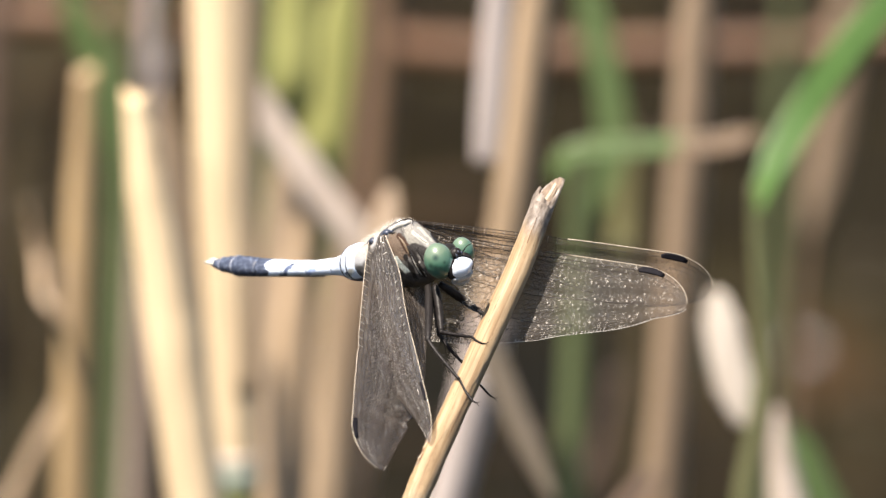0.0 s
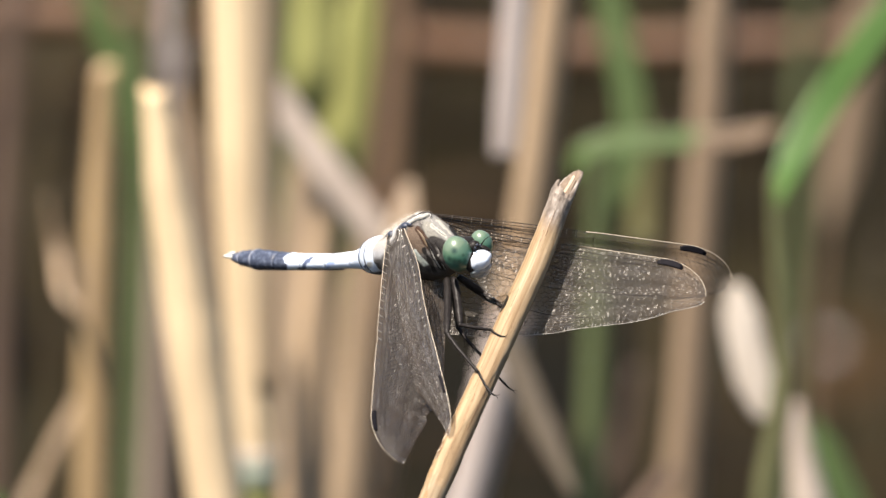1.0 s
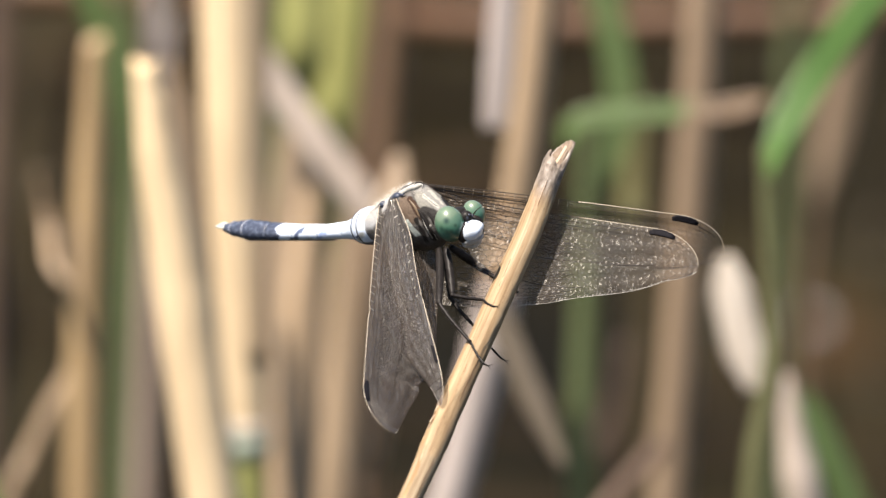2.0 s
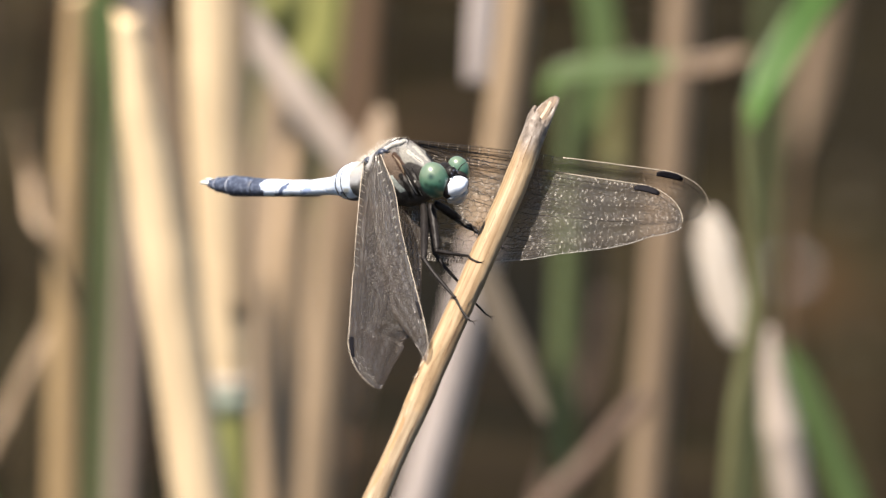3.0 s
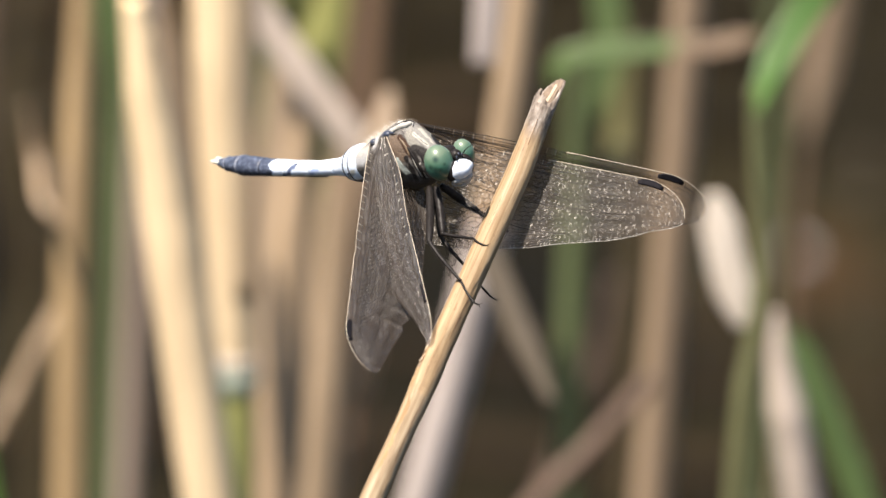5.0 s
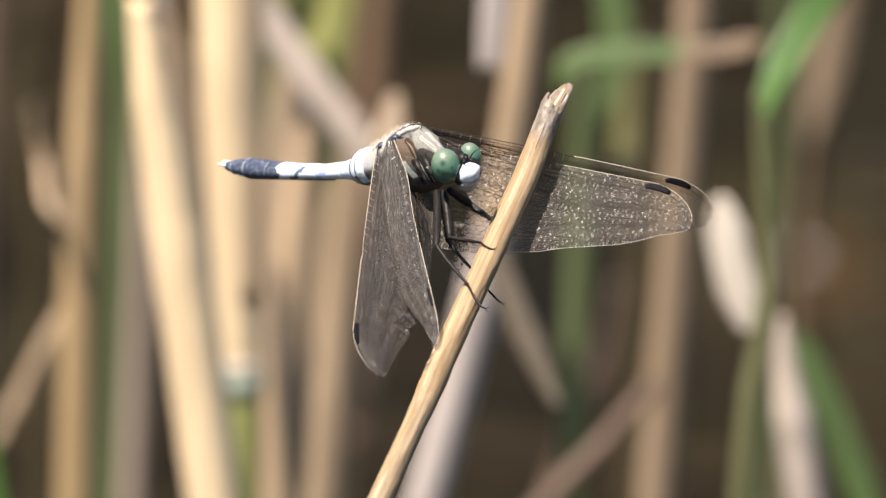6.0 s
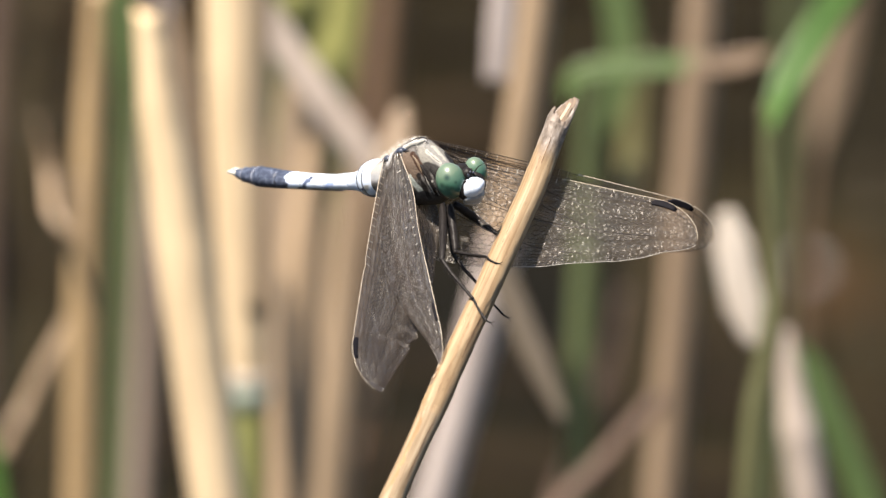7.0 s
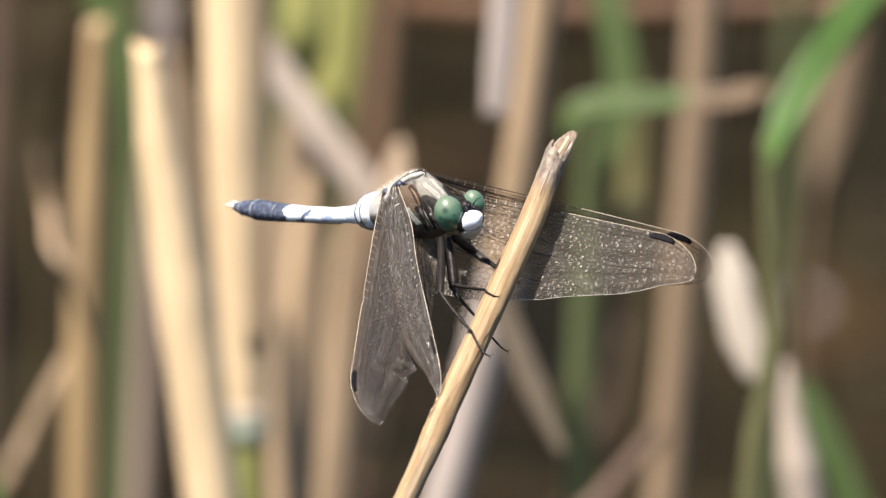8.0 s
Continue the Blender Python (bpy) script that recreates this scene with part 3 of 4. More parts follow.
stalk("green reed stalk standing in mud", [(0.0253, 0.6500, 0.4309), (0.0246, 0.6500, 0.4056), (0.0229, 0.6500, 0.3483)], 0.0051, GREEN)
stalk("tan reed stalk standing in mud", [(0.0449, 0.5850, 0.4706), (0.0431, 0.5850, 0.4401), (0.0408, 0.5850, 0.4094), (0.0374, 0.5850, 0.3630)], 0.0072, DIM, 0.95)
bent = leaf("bent green leaf withered to tan at its tip", [(0.0190, 0.5200, 0.4510), (0.0200, 0.5200, 0.4545), (0.0225, 0.5200, 0.4563), (0.0286, 0.5200, 0.4570), (0.0383, 0.5200, 0.4576), (0.0425, 0.5200, 0.4579)], 0.0034, GRASS, ends=(0.5, 0.8), up=Vector((0, -1, 0.3)))
leaf("withered tan leaf tip", [(0.0400, 0.5174, 0.4578), (0.0479, 0.5174, 0.4586), (0.0542, 0.5174, 0.4604)], 0.0032, UMBER, bent, ends=(0.8, 0.3), name="withered_tip", up=Vector((0, -1, 0.3)))
leaf("bright green reed leaf leaning from its stalk", [(0.0786, 0.4320, 0.5072), (0.0751, 0.4320, 0.5025), (0.0658, 0.4300, 0.4917), (0.0571, 0.4270, 0.4791), (0.0528, 0.4220, 0.4722), (0.0507, 0.4140, 0.4678)], 0.0056, BRIGHT, ends=(0.5, 0.12))
stalk("green reed stalk with a leaning leaf", [(0.0499, 0.4050, 0.4748), (0.0506, 0.4050, 0.4627), (0.0516, 0.4050, 0.4524), (0.0520, 0.4050, 0.4430), (0.0510, 0.4050, 0.4336), (0.0492, 0.4050, 0.4242), (0.0484, 0.4050, 0.4148)], 0.0038, MEADOW, taper=0.25)
leaf("white withered sheath on a reed stalk", [(0.0450, 0.4420, 0.4490), (0.0461, 0.4420, 0.4419), (0.0480, 0.4420, 0.4333), (0.0496, 0.4420, 0.4266)], 0.0066, PALE, ends=(0.35, 0.35), fold=-0.12, up=Vector((-0.4, -0.8, 0.9)))
stalk("pinkish grey withered reed stalk", [(0.0558, 0.4700, 0.4227), (0.0564, 0.4700, 0.4168), (0.0574, 0.4700, 0.4090), (0.0586, 0.4700, 0.4022), (0.0603, 0.4700, 0.3913)], 0.0066, PINKISH, taper=0.25)
leaf("green reed leaf leaning low", [(0.0594, 0.5000, 0.4134), (0.0611, 0.5000, 0.4080), (0.0654, 0.5000, 0.3986), (0.0711, 0.5000, 0.3840)], 0.0058, GRASS, reach=True, ends=(0.1, 0.3), fold=-0.15)
leaf("dim pinkish dead leaf far in the reeds", [(0.0839, 0.9500, 0.4046), (0.0829, 0.9500, 0.3866), (0.0801, 0.9500, 0.3675), (0.0755, 0.9500, 0.3494)], 0.0080, DIM, ends=(0.7, 0.15), fold=-0.3)
stalk("thin dark stalk below a dead leaf", [(0.0762, 0.9520, 0.3520), (0.0742, 0.9520, 0.3333), (0.0725, 0.9520, 0.2921)], 0.0022, BROWN)
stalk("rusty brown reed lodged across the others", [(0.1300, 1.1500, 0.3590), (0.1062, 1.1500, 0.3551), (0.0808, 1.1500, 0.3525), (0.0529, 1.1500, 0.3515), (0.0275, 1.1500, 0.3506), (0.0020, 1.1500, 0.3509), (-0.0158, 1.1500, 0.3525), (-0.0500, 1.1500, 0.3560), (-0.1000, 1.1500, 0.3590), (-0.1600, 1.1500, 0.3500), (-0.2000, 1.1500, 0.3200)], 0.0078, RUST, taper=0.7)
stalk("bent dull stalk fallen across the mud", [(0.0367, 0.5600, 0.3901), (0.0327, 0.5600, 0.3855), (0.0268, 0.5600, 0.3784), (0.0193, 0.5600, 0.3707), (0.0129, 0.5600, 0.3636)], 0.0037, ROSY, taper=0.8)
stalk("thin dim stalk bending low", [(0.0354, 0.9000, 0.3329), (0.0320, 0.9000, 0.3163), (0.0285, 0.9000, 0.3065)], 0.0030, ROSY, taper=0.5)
leaf("fresh green leaf at the edge of the reeds", [(-0.0753, 0.3900, 0.4263), (-0.0741, 0.3900, 0.4161), (-0.0722, 0.3900, 0.4048)], 0.0042, BRIGHT, reach=True)
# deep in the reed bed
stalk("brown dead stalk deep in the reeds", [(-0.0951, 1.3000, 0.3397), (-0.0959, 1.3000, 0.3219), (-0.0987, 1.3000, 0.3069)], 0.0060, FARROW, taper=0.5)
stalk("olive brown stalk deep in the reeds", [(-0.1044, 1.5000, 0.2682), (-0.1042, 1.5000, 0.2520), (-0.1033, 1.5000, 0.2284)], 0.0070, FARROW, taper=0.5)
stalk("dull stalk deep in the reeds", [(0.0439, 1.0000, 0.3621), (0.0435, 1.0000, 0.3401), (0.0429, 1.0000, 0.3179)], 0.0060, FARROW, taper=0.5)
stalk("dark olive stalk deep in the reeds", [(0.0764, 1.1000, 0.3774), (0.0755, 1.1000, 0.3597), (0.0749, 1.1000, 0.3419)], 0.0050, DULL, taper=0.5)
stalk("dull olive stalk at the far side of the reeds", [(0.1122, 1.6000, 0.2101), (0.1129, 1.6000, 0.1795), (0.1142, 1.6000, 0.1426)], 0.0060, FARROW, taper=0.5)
# front row
stalk("cream broken straw stalk standing in mud", [(-0.0492, 0.3900, 0.4923), (-0.0473, 0.3900, 0.4774), (-0.0434, 0.3900, 0.4524), (-0.0377, 0.3900, 0.4104)], 0.0091, CREAM, taper=0.45, hollow=True)


def sheathed_reed():
    """The thick straw reed: sheath above, waxy node, green stalk below."""
    reed = empty("reed", "thick cream reed with a waxy node and green foot", "reed", REEDS, (-0.0338, 0.4550, 0.4140))
    base = Vector(reed.location)
    line = [Vector(p) - base for p in ((-0.0365, 0.4550, 0.5426), (-0.0365, 0.4550, 0.4954), (-0.0357, 0.4550, 0.4553), (-0.0340, 0.4550, 0.4164))]
    bm = bmesh.new()
    tube(bm, smooth_line(line, 12), lambda t: 0.0053 - 0.0017 * max(0, t - 0.55) / 0.45, 18, 0.04, 2)
    part("sheath", bm, CREAM, reed)
    bm = bmesh.new()
    tube(bm, smooth_line([Vector(p) - base for p in ((-0.0340, 0.4550, 0.4174), (-0.0339, 0.4550, 0.4154), (-0.0338, 0.4550, 0.4128))], 5), lambda t: 0.0031 + 0.0006 * math.sin(math.pi * t), 18)
    part("node", bm, NODE, reed, "waxy grey-green node ring")
    bm = bmesh.new()
    tube(bm, smooth_line([Vector(p) - base for p in ((-0.0341, 0.4550, 0.4188), (-0.0341, 0.4550, 0.4181), (-0.0340, 0.4550, 0.4173))], 4), lambda t: 0.0038 + 0.0001 * math.sin(math.pi * t), 18)
    part("sheath_rim", bm, PALE, reed, "pale rim of the sheath")
    bm = bmesh.new()
    tube(bm, smooth_line([p - base for p in to_ground([(-0.0338, 0.4550, 0.4135), (-0.0336, 0.4550, 0.4034), (-0.0340, 0.4550, 0.3937)])], 8), 0.0027, 14, 0.03, 5)
    part("lower_stalk", bm, OLIVE, reed, "yellow green lower stalk")
    bm = bmesh.new()
    strip = [Vector(p) - base for p in ((-0.0334, 0.4512, 0.5411), (-0.0334, 0.4512, 0.4936), (-0.0335, 0.4512, 0.4534), (-0.0333, 0.4512, 0.4290))]
    blade(bm, smooth_line(strip, 8), 0.0058, -0.3)
    part("outer_sheath", bm, TAN, reed, "tan loose outer sheath")


sheathed_reed()

# ---------------------------------------------------------------- twig
MM = 0.001


def perch():
    lean = (Vector((0.0126, 0.0020, 0.5553)) - Vector((0.0034, -0.0144, 0.5368))).to_track_quat("Z", "Y").to_matrix().to_4x4()
    lean.translation = (0.0126, 0.0020, 0.5553)
    twig = empty("twig", "dry straw-coloured broken twig leaning over the mud", "twig")
    twig.matrix_world = lean
    back = lean.inverted()
    pts = [back @ p for p in to_ground([(0.0126, 0.0020, 0.5553), (0.0112, 0.0004, 0.5518), (0.0098, -0.0015, 0.5485), (0.0066, -0.0066, 0.5424), (0.0034, -0.0144, 0.5368),
                                        (0.0002, -0.0226, 0.5315), (-0.0029, -0.0311, 0.5262), (-0.0061, -0.0382, 0.5207), (-0.0086, -0.0437, 0.5163), (-0.0122, -0.0518, 0.5097)])]
    front_way = back.to_3x3() @ Vector((0, -1, 0.2))
    per = 30
    line = smooth_line(pts, per)
    spots = [(i / per, p, way, side, front) for i, (_, p, way, side, front) in enumerate(frames(line, front_way))]

    def girth(q):
        """Radius by the share of the way; a swelling marks the old knot."""
        return MM * (float(np.interp(q, [0, 1, 2, 3, 4, 5, 5.8, 6.1, 6.5, 7, 7.6, 8, 9, 10], [1.50, 1.55, 1.62, 1.66, 1.58, 1.58, 1.58, 1.54, 1.42, 1.38, 1.46, 1.5, 1.6, 2.2])))

    def seam(q):
        """Where the torn edge of the outer sheath winds round the stem."""
        return float(np.interp(q, [0, 2, 3, 3.6, 4.2, 4.8, 5.1, 5.4, 5.7, 6.0, 6.05], [3.1, 2.95, 2.8, 2.5, 2.15, 2.05, 1.75, 1.37, 1.25, 0.95, 0.6]))

    def step(x):
        x = min(1.0, max(0.0, x))
        return x * x * (3 - 2 * x)

    sides = 72
    bm = bmesh.new()
    grain = bm.verts.layers.float_vector.new("grain")
    rings, skins = [], []
    for q, p, way, side, front in spots:
        ring, skin = [], []
        for k in range(sides):
            a = 2 * math.pi * k / sides
            c, d = math.cos(a), math.sin(a)
            lump = 1 + 0.035 * noise.noise((c * 1.2, d * 1.2, q * 2.5)) + 0.015 * noise.noise((c * 3, d * 3, q * 8)) + 0.02 * noise.noise((c * 8, d * 8, q * 0.6))
            gap = (seam(q) + 0.12 * noise.noise((q * 5, 1, 0)) - a + math.pi) % (2 * math.pi) - math.pi
            if 1.0 < q < 6.05:
                lump += 0.055 * step(gap / 0.08) * step((2.4 - gap) / 0.8) * step((q - 1.0) / 0.8)
            # bare wood where a strip has peeled below the knot
            groove = step((q - 6.2 - 0.25 * noise.noise((a * 7, 1, 0))) / 0.15) * step((7.75 + 0.25 * noise.noise((a * 6, 3, 0)) - q) / 0.08) * step((a - 0.50) / 0.10) * step((1.12 + 0.22 * noise.noise((q * 7, 7, 0)) + 0.12 * noise.noise((q * 22, 7, 0)) - a) / 0.10)
            lump -= 0.13 * groove
            scar = step((q - 5.05) / 0.3) * step((6.15 - q) / 0.1) * math.exp(-((a - 0.34) / 0.30) ** 2)
            lump += scar * (0.16 * noise.noise((q * 11, a * 5, 2)) - 0.04)
            ring.append(p + (side * c + front * d) * girth(q) * lump)
            dull = 2 if 3.7 < q < 6.3 and -1.9 < gap < -0.02 and q + 0.5 * noise.noise((a * 5, 0, 0)) < 6.1 else 0
            if q + 0.25 * noise.noise((a * 4, 5, 0)) > 6.15 and a > 0.5:
                dull = 3
            skin.append(1 if groove > 0.5 or (scar > 0.5 and noise.noise((q * 9, a * 6, 8)) > -0.05) else dull)
        rings.append(ring)
        skins.append(skin)
    rows = rings_mesh(bm, rings)
    gone = 0.0
    for i, row in enumerate(rows):
        gone += (line[i] - line[max(0, i - 1)]).length
        for k, v in enumerate(row):
            a = 2 * math.pi * k / sides
            v[grain] = Vector((math.cos(a) * 0.0016, math.sin(a) * 0.0016, gone))
    bm.faces.ensure_lookup_table()
    for i in range(len(rings) - 1):
        for k in range(sides):
            bm.faces[i * sides + k].material_index = skins[i][k]
    stem = part("stem", bm, [TWIG, BARE, TWIG_OLD, TWIG_PEELED], twig)
    # torn hollow tip: a gutter of the far wall stands, the near wall is broken off
    bm = bmesh.new()
    grain = bm.verts.layers.float_vector.new("grain")
    p = line[0]
    way = (line[0] - line[8]).normalized()
    side = way.cross(front_way).normalized()
    front = side.cross(way)
    n = 72
    low, high, lip, inner = [], [], [], []
    shape = [(-math.pi, 0.0009), (-2.75, 0.0007), (-2.4, 0.0013), (-2.1, 0.0026), (-1.8, 0.0034), (-1.5, 0.0041), (-1.1, 0.0043), (-0.6, 0.0043), (-0.2, 0.0041), (0.1, 0.0037), (0.35, 0.0028), (0.6, 0.0017), (0.9, 0.0007), (1.3, 0.0003), (1.7, 0.0008), (2.0, 0.0012), (2.3, 0.0009), (2.55, 0.0021), (2.75, 0.0019), (2.95, 0.0006), (math.pi, 0.0009)]
    for k in range(n):
        a = -math.pi + 2 * math.pi * k / n
        out = side * math.cos(a) + front * math.sin(a)
        tall = float(np.interp(a, [x for x, _ in shape], [y for _, y in shape])) + 0.0003 * noise.noise((k * 0.9, 0, 0))
        draw = max(0.0, tall - 0.0012) / 0.0038
        shift = side * 0.00042 * draw
        rough = 1 + 0.05 * noise.noise((k * 0.5, 5, 0))
        low.append(bm.verts.new(p + out * 0.00150 - way * 0.0010))
        high.append(bm.verts.new(p + out * (0.00152 - 0.00034 * draw) * rough + shift + way * tall))
        lip.append(bm.verts.new(p + out * (0.00118 - 0.00034 * draw) * rough + shift + way * (tall - 0.0001)))
        inner.append(bm.verts.new(p + out * 0.00085 - way * 0.0012))
    for v in bm.verts:
        v[grain] = v.co - p - way * (v.co - p).dot(way) - Vector((0, 0, (v.co - p).dot(way)))
    for k in range(n):
        j = (k + 1) % n
        bm.faces.new((low[k], low[j], high[j], high[k]))
        bm.faces.new((high[k], high[j], lip[j], lip[k]))
        bm.faces.new((lip[k], lip[j], inner[j], inner[k])).material_index = 1
    bm.faces.new(inner).material_index = 1
    tip = part("broken_tip", bm, [TWIG, HOLLOW], twig, "grey torn hollow tip")
    bm = bmesh.new()
    blade(bm, smooth_line([p - side * 0.0001, p + side * 0.0003 + way * 0.0015, p + side * 0.0006 + way * 0.0032], 5), 0.00030, 0.3, 0.00018, 0.0, front)
    part("pith_strip", bm, PITH, tip, "pale strip of pith")
    rng = random.Random(8)

    def on_stem(q, a, lift=0.00003):
        _, p, way, side, front = spots[min(len(spots) - 1, round(q * per))]
        out = side * math.cos(a) + front * math.sin(a)
        return p + out * (girth(q) + lift), way, out

    # fine dark cracks along the grain
    for start, stop, turn, wide in ((0.5, 2.6, 1.45, 0.00010), (1.2, 3.6, 1.15, 0.00007), (2.2, 4.4, 1.7, 0.00008), (3.2, 5.0, 0.95, 0.00006), (4.2, 5.6, 1.4, 0.00007), (4.4, 5.2, 2.0, 0.00008), (6.2, 7.4, 2.0, 0.00007)):
        trail = [on_stem(start + (stop - start) * k / 14, turn + 0.06 * noise.noise((k * 0.35, turn * 9, 0)), 0.00002) for k in range(15)]
        bm = bmesh.new()
        blade(bm, [q[0] for q in trail], lambda t: wide * (0.3 + 0.7 * math.sin(math.pi * t)), 0.1, 0.00003, 0.0, trail[7][2])
        part("crack", bm, TWIG_DARK, stem)
    # frayed fibres along the scar
    for k in range(11):
        q, a = 5.1 + 0.06 * k, 0.30 + rng.uniform(-0.18, 0.22)
        root, way, out = on_stem(q + rng.uniform(0, 0.04), a, -0.00005)
        bm = bmesh.new()
        blade(bm, [root - way * rng.uniform(0.0004, 0.0012), root + out * 0.00010, root + way * rng.uniform(0.0003, 0.0010) + out * rng.uniform(0.00005, 0.0003)], lambda t: 0.00034 * (1.1 - t), 0.2, 0.00006, 0.0, out)
        part("bark_shred", bm, (TWIG_DARK, TWIG, PITH)[k % 3], stem)


perch()

# ---------------------------------------------------------------- dragonfly
fly = empty("dragonfly", "dragonfly with white abdomen, black tail and green eyes on a twig", "dragonfly")


def loft(bm, rows, sides=28):
    """Rings across x; rows of (x, centre height, half width, half height), in mm."""
    rings = []
    for x, zc, w, h in rows:
        rings.append([Vector((x, w * math.cos(2 * math.pi * k / sides), zc + h * math.sin(2 * math.pi * k / sides))) * MM for k in range(sides)])
    return rings_mesh(bm, rings)


def between(rows, x):
    """Linear look-up in a profile."""
    xs = [r[0] for r in rows]
    return [float(np.interp(x, xs, [r[i] for r in rows])) for i in range(1, len(rows[0]))]


def ball(bm, centre, radii, seg=24, rings=16):
    bmesh.ops.create_uvsphere(bm, u_segments=seg, v_segments=rings, radius=1.0, matrix=Matrix.LocRotScale(Vector(centre) * MM, None, Vector(radii) * MM))


def sphere_part(name, parent, centre, radii, material, label="", seg=28, rings=20):
    """A ball whose own origin is at its centre."""
    bm = bmesh.new()
    ball(bm, (0, 0, 0), radii, seg, rings)
    ob = part(name, bm, material, parent, label)
    ob.location = Vector(centre) * MM
    return ob


def thorax():
    edge = [(-8.2, 0.2, -2.6, 1.3), (-7.4, 0.9, -3.1, 2.0), (-6.3, 1.4, -3.5, 2.5), (-4.5, 2.0, -4.1, 2.9), (-2.5, 2.9, -4.4, 3.2), (-0.5, 3.8, -4.5, 3.3),
            (1.5, 4.45, -4.5, 3.2), (3.2, 4.3, -4.4, 3.0), (4.8, 3.2, -3.9, 2.6), (6.0, 2.0, -3.2, 2.1), (7.0, 1.0, -2.2, 1.4), (8.0, 0.5, -1.5, 0.9)]
    rows = [(x, (top + low) / 2, w, (top - low) / 2) for x, top, low, w in edge]
    fine = []
    for i in range(45):
        x = -8.2 + 16.2 * i / 44
        fine.append((x, *between(rows, x)))
    bm = bmesh.new()
    loft(bm, fine, 56)
    for v in bm.verts:
        v.co += v.co.normalized() * 0.00018 * noise.noise(v.co * 900)
    return part("thorax", bm, THORAX, fly, "hairy brown and grey striped thorax")


thorax()


def ridges():
    """Raised seams over the flank and the pale rods of the wing saddle."""
    for name, label, skin, thick, line in (
            ("seam", "black flank seam", BLACK, 0.24, [(4.7, -2.2, 1.9), (5.25, -2.24, 0.9), (5.75, -2.2, -0.9), (5.6, -1.7, -2.6)]),
            ("seam", "black flank seam", BLACK, 0.16, [(5.6, -1.6, 1.5), (6.3, -1.75, 0.0), (6.1, -1.5, -2.2)]),
            ("seam", "dark brown flank seam", THORAX_BROWN, 0.16, [(3.3, -1.95, 3.1), (4.3, -2.2, 2.0), (4.8, -2.4, 0.8)]),
            ("flank_rod", "pale rod on the flank", THORAX_GREY, 0.13, [(5.0, -2.25, 1.25), (5.5, -2.38, -0.6), (5.45, -2.0, -2.2)]),
            ("saddle_rod", "pale rod of the wing saddle", THORAX_GREY, 0.36, [(1.7, -1.7, 3.75), (2.5, -1.15, 4.1), (3.3, -0.54, 4.2), (3.5, 0.4, 4.1)]),
            ("saddle_rod", "pale rod of the wing saddle", THORAX_GREY, 0.15, [(4.6, -0.58, 3.22), (5.5, -0.56, 2.45), (6.4, -0.45, 1.58)]),
            ("saddle_ridge", "dark ridge of the wing saddle", BLACK, 0.08, [(2.2, -0.6, 4.45), (2.6, -0.2, 4.55), (2.9, 0.4, 4.5)]),
            ("saddle_ridge", "dark ridge of the wing saddle", BLACK, 0.08, [(3.2, -0.5, 4.5), (3.5, 0.1, 4.6), (3.9, 0.5, 4.2), (4.1, 0.0, 3.8)]),
            ("saddle_ridge", "dark ridge of the wing saddle", BLACK, 0.13, [(0.9, -1.75, 3.6), (2.0, -1.85, 3.45), (3.1, -1.5, 3.5)])):
        bm = bmesh.new()
        tube(bm, smooth_line([Vector(p) * MM for p in line], 6), lambda u: thick * MM * (0.5 + 0.5 * math.sin(math.pi * u)), 10, 0.2, thick * 50)
        part(name, bm, skin, fly, label)


ridges()


def hairs():
    bm = bmesh.new()
    rng = random.Random(4)
    for _ in range(1100):
        x = min(rng.uniform(-6.8, 5.5), rng.uniform(-6.8, 5.5))
        a = rng.uniform(0.3, math.pi - 0.3) if x < 0 else rng.uniform(1.1, math.pi - 1.1)
        w = 3.3 * math.sqrt(max(0.05, 1 - (x / 8.6) ** 2))
        tall = float(np.interp(x, [-7, -4.5, -2.5, -0.5, 1.5, 3.2, 4.8, 6.2], [1.0, 2.0, 2.9, 3.8, 4.4, 4.3, 3.2, 1.9]))
        root = Vector((x, w * 0.93 * math.cos(a), (tall + 0.3) * math.sin(a) - 0.35))
        way = Vector((rng.uniform(-0.5, 0.3), math.cos(a), math.sin(a))) + Vector([rng.uniform(-0.35, 0.35) for _ in range(3)])
        tip = root + way.normalized() * rng.uniform(0.4, 0.95) * (1.25 if x < 0 else 0.75)
        side = way.orthogonal().normalized() * 0.011
        other = way.cross(side).normalized() * 0.011
        tri = [bm.verts.new((root + s) * MM) for s in (side, other - side, -other - side)]
        top = bm.verts.new(tip * MM)
        for k in range(3):
            bm.faces.new((tri[k], tri[(k + 1) % 3], top))
    tagged(part("hair", bm, HAIR, fly, "pale fuzz on the thorax"), kind="stuff")


hairs()
for s in (-1, 1):
    for x, z in ((0.9, 3.5), (-2.3, 2.4)):
        for k, (dx, dy, dz, size) in enumerate(((0, 0, 0, 0.55), (0.8, -0.2, 0.15, 0.42), (-0.7, 0.0, -0.25, 0.4))):
            sphere_part("wing_root", fly, (x + dx, (1.75 + dy) * s, z + dz), (size * 1.2, size, size * 0.8), DARK_BLUE, "slate wing joint", 14, 10)


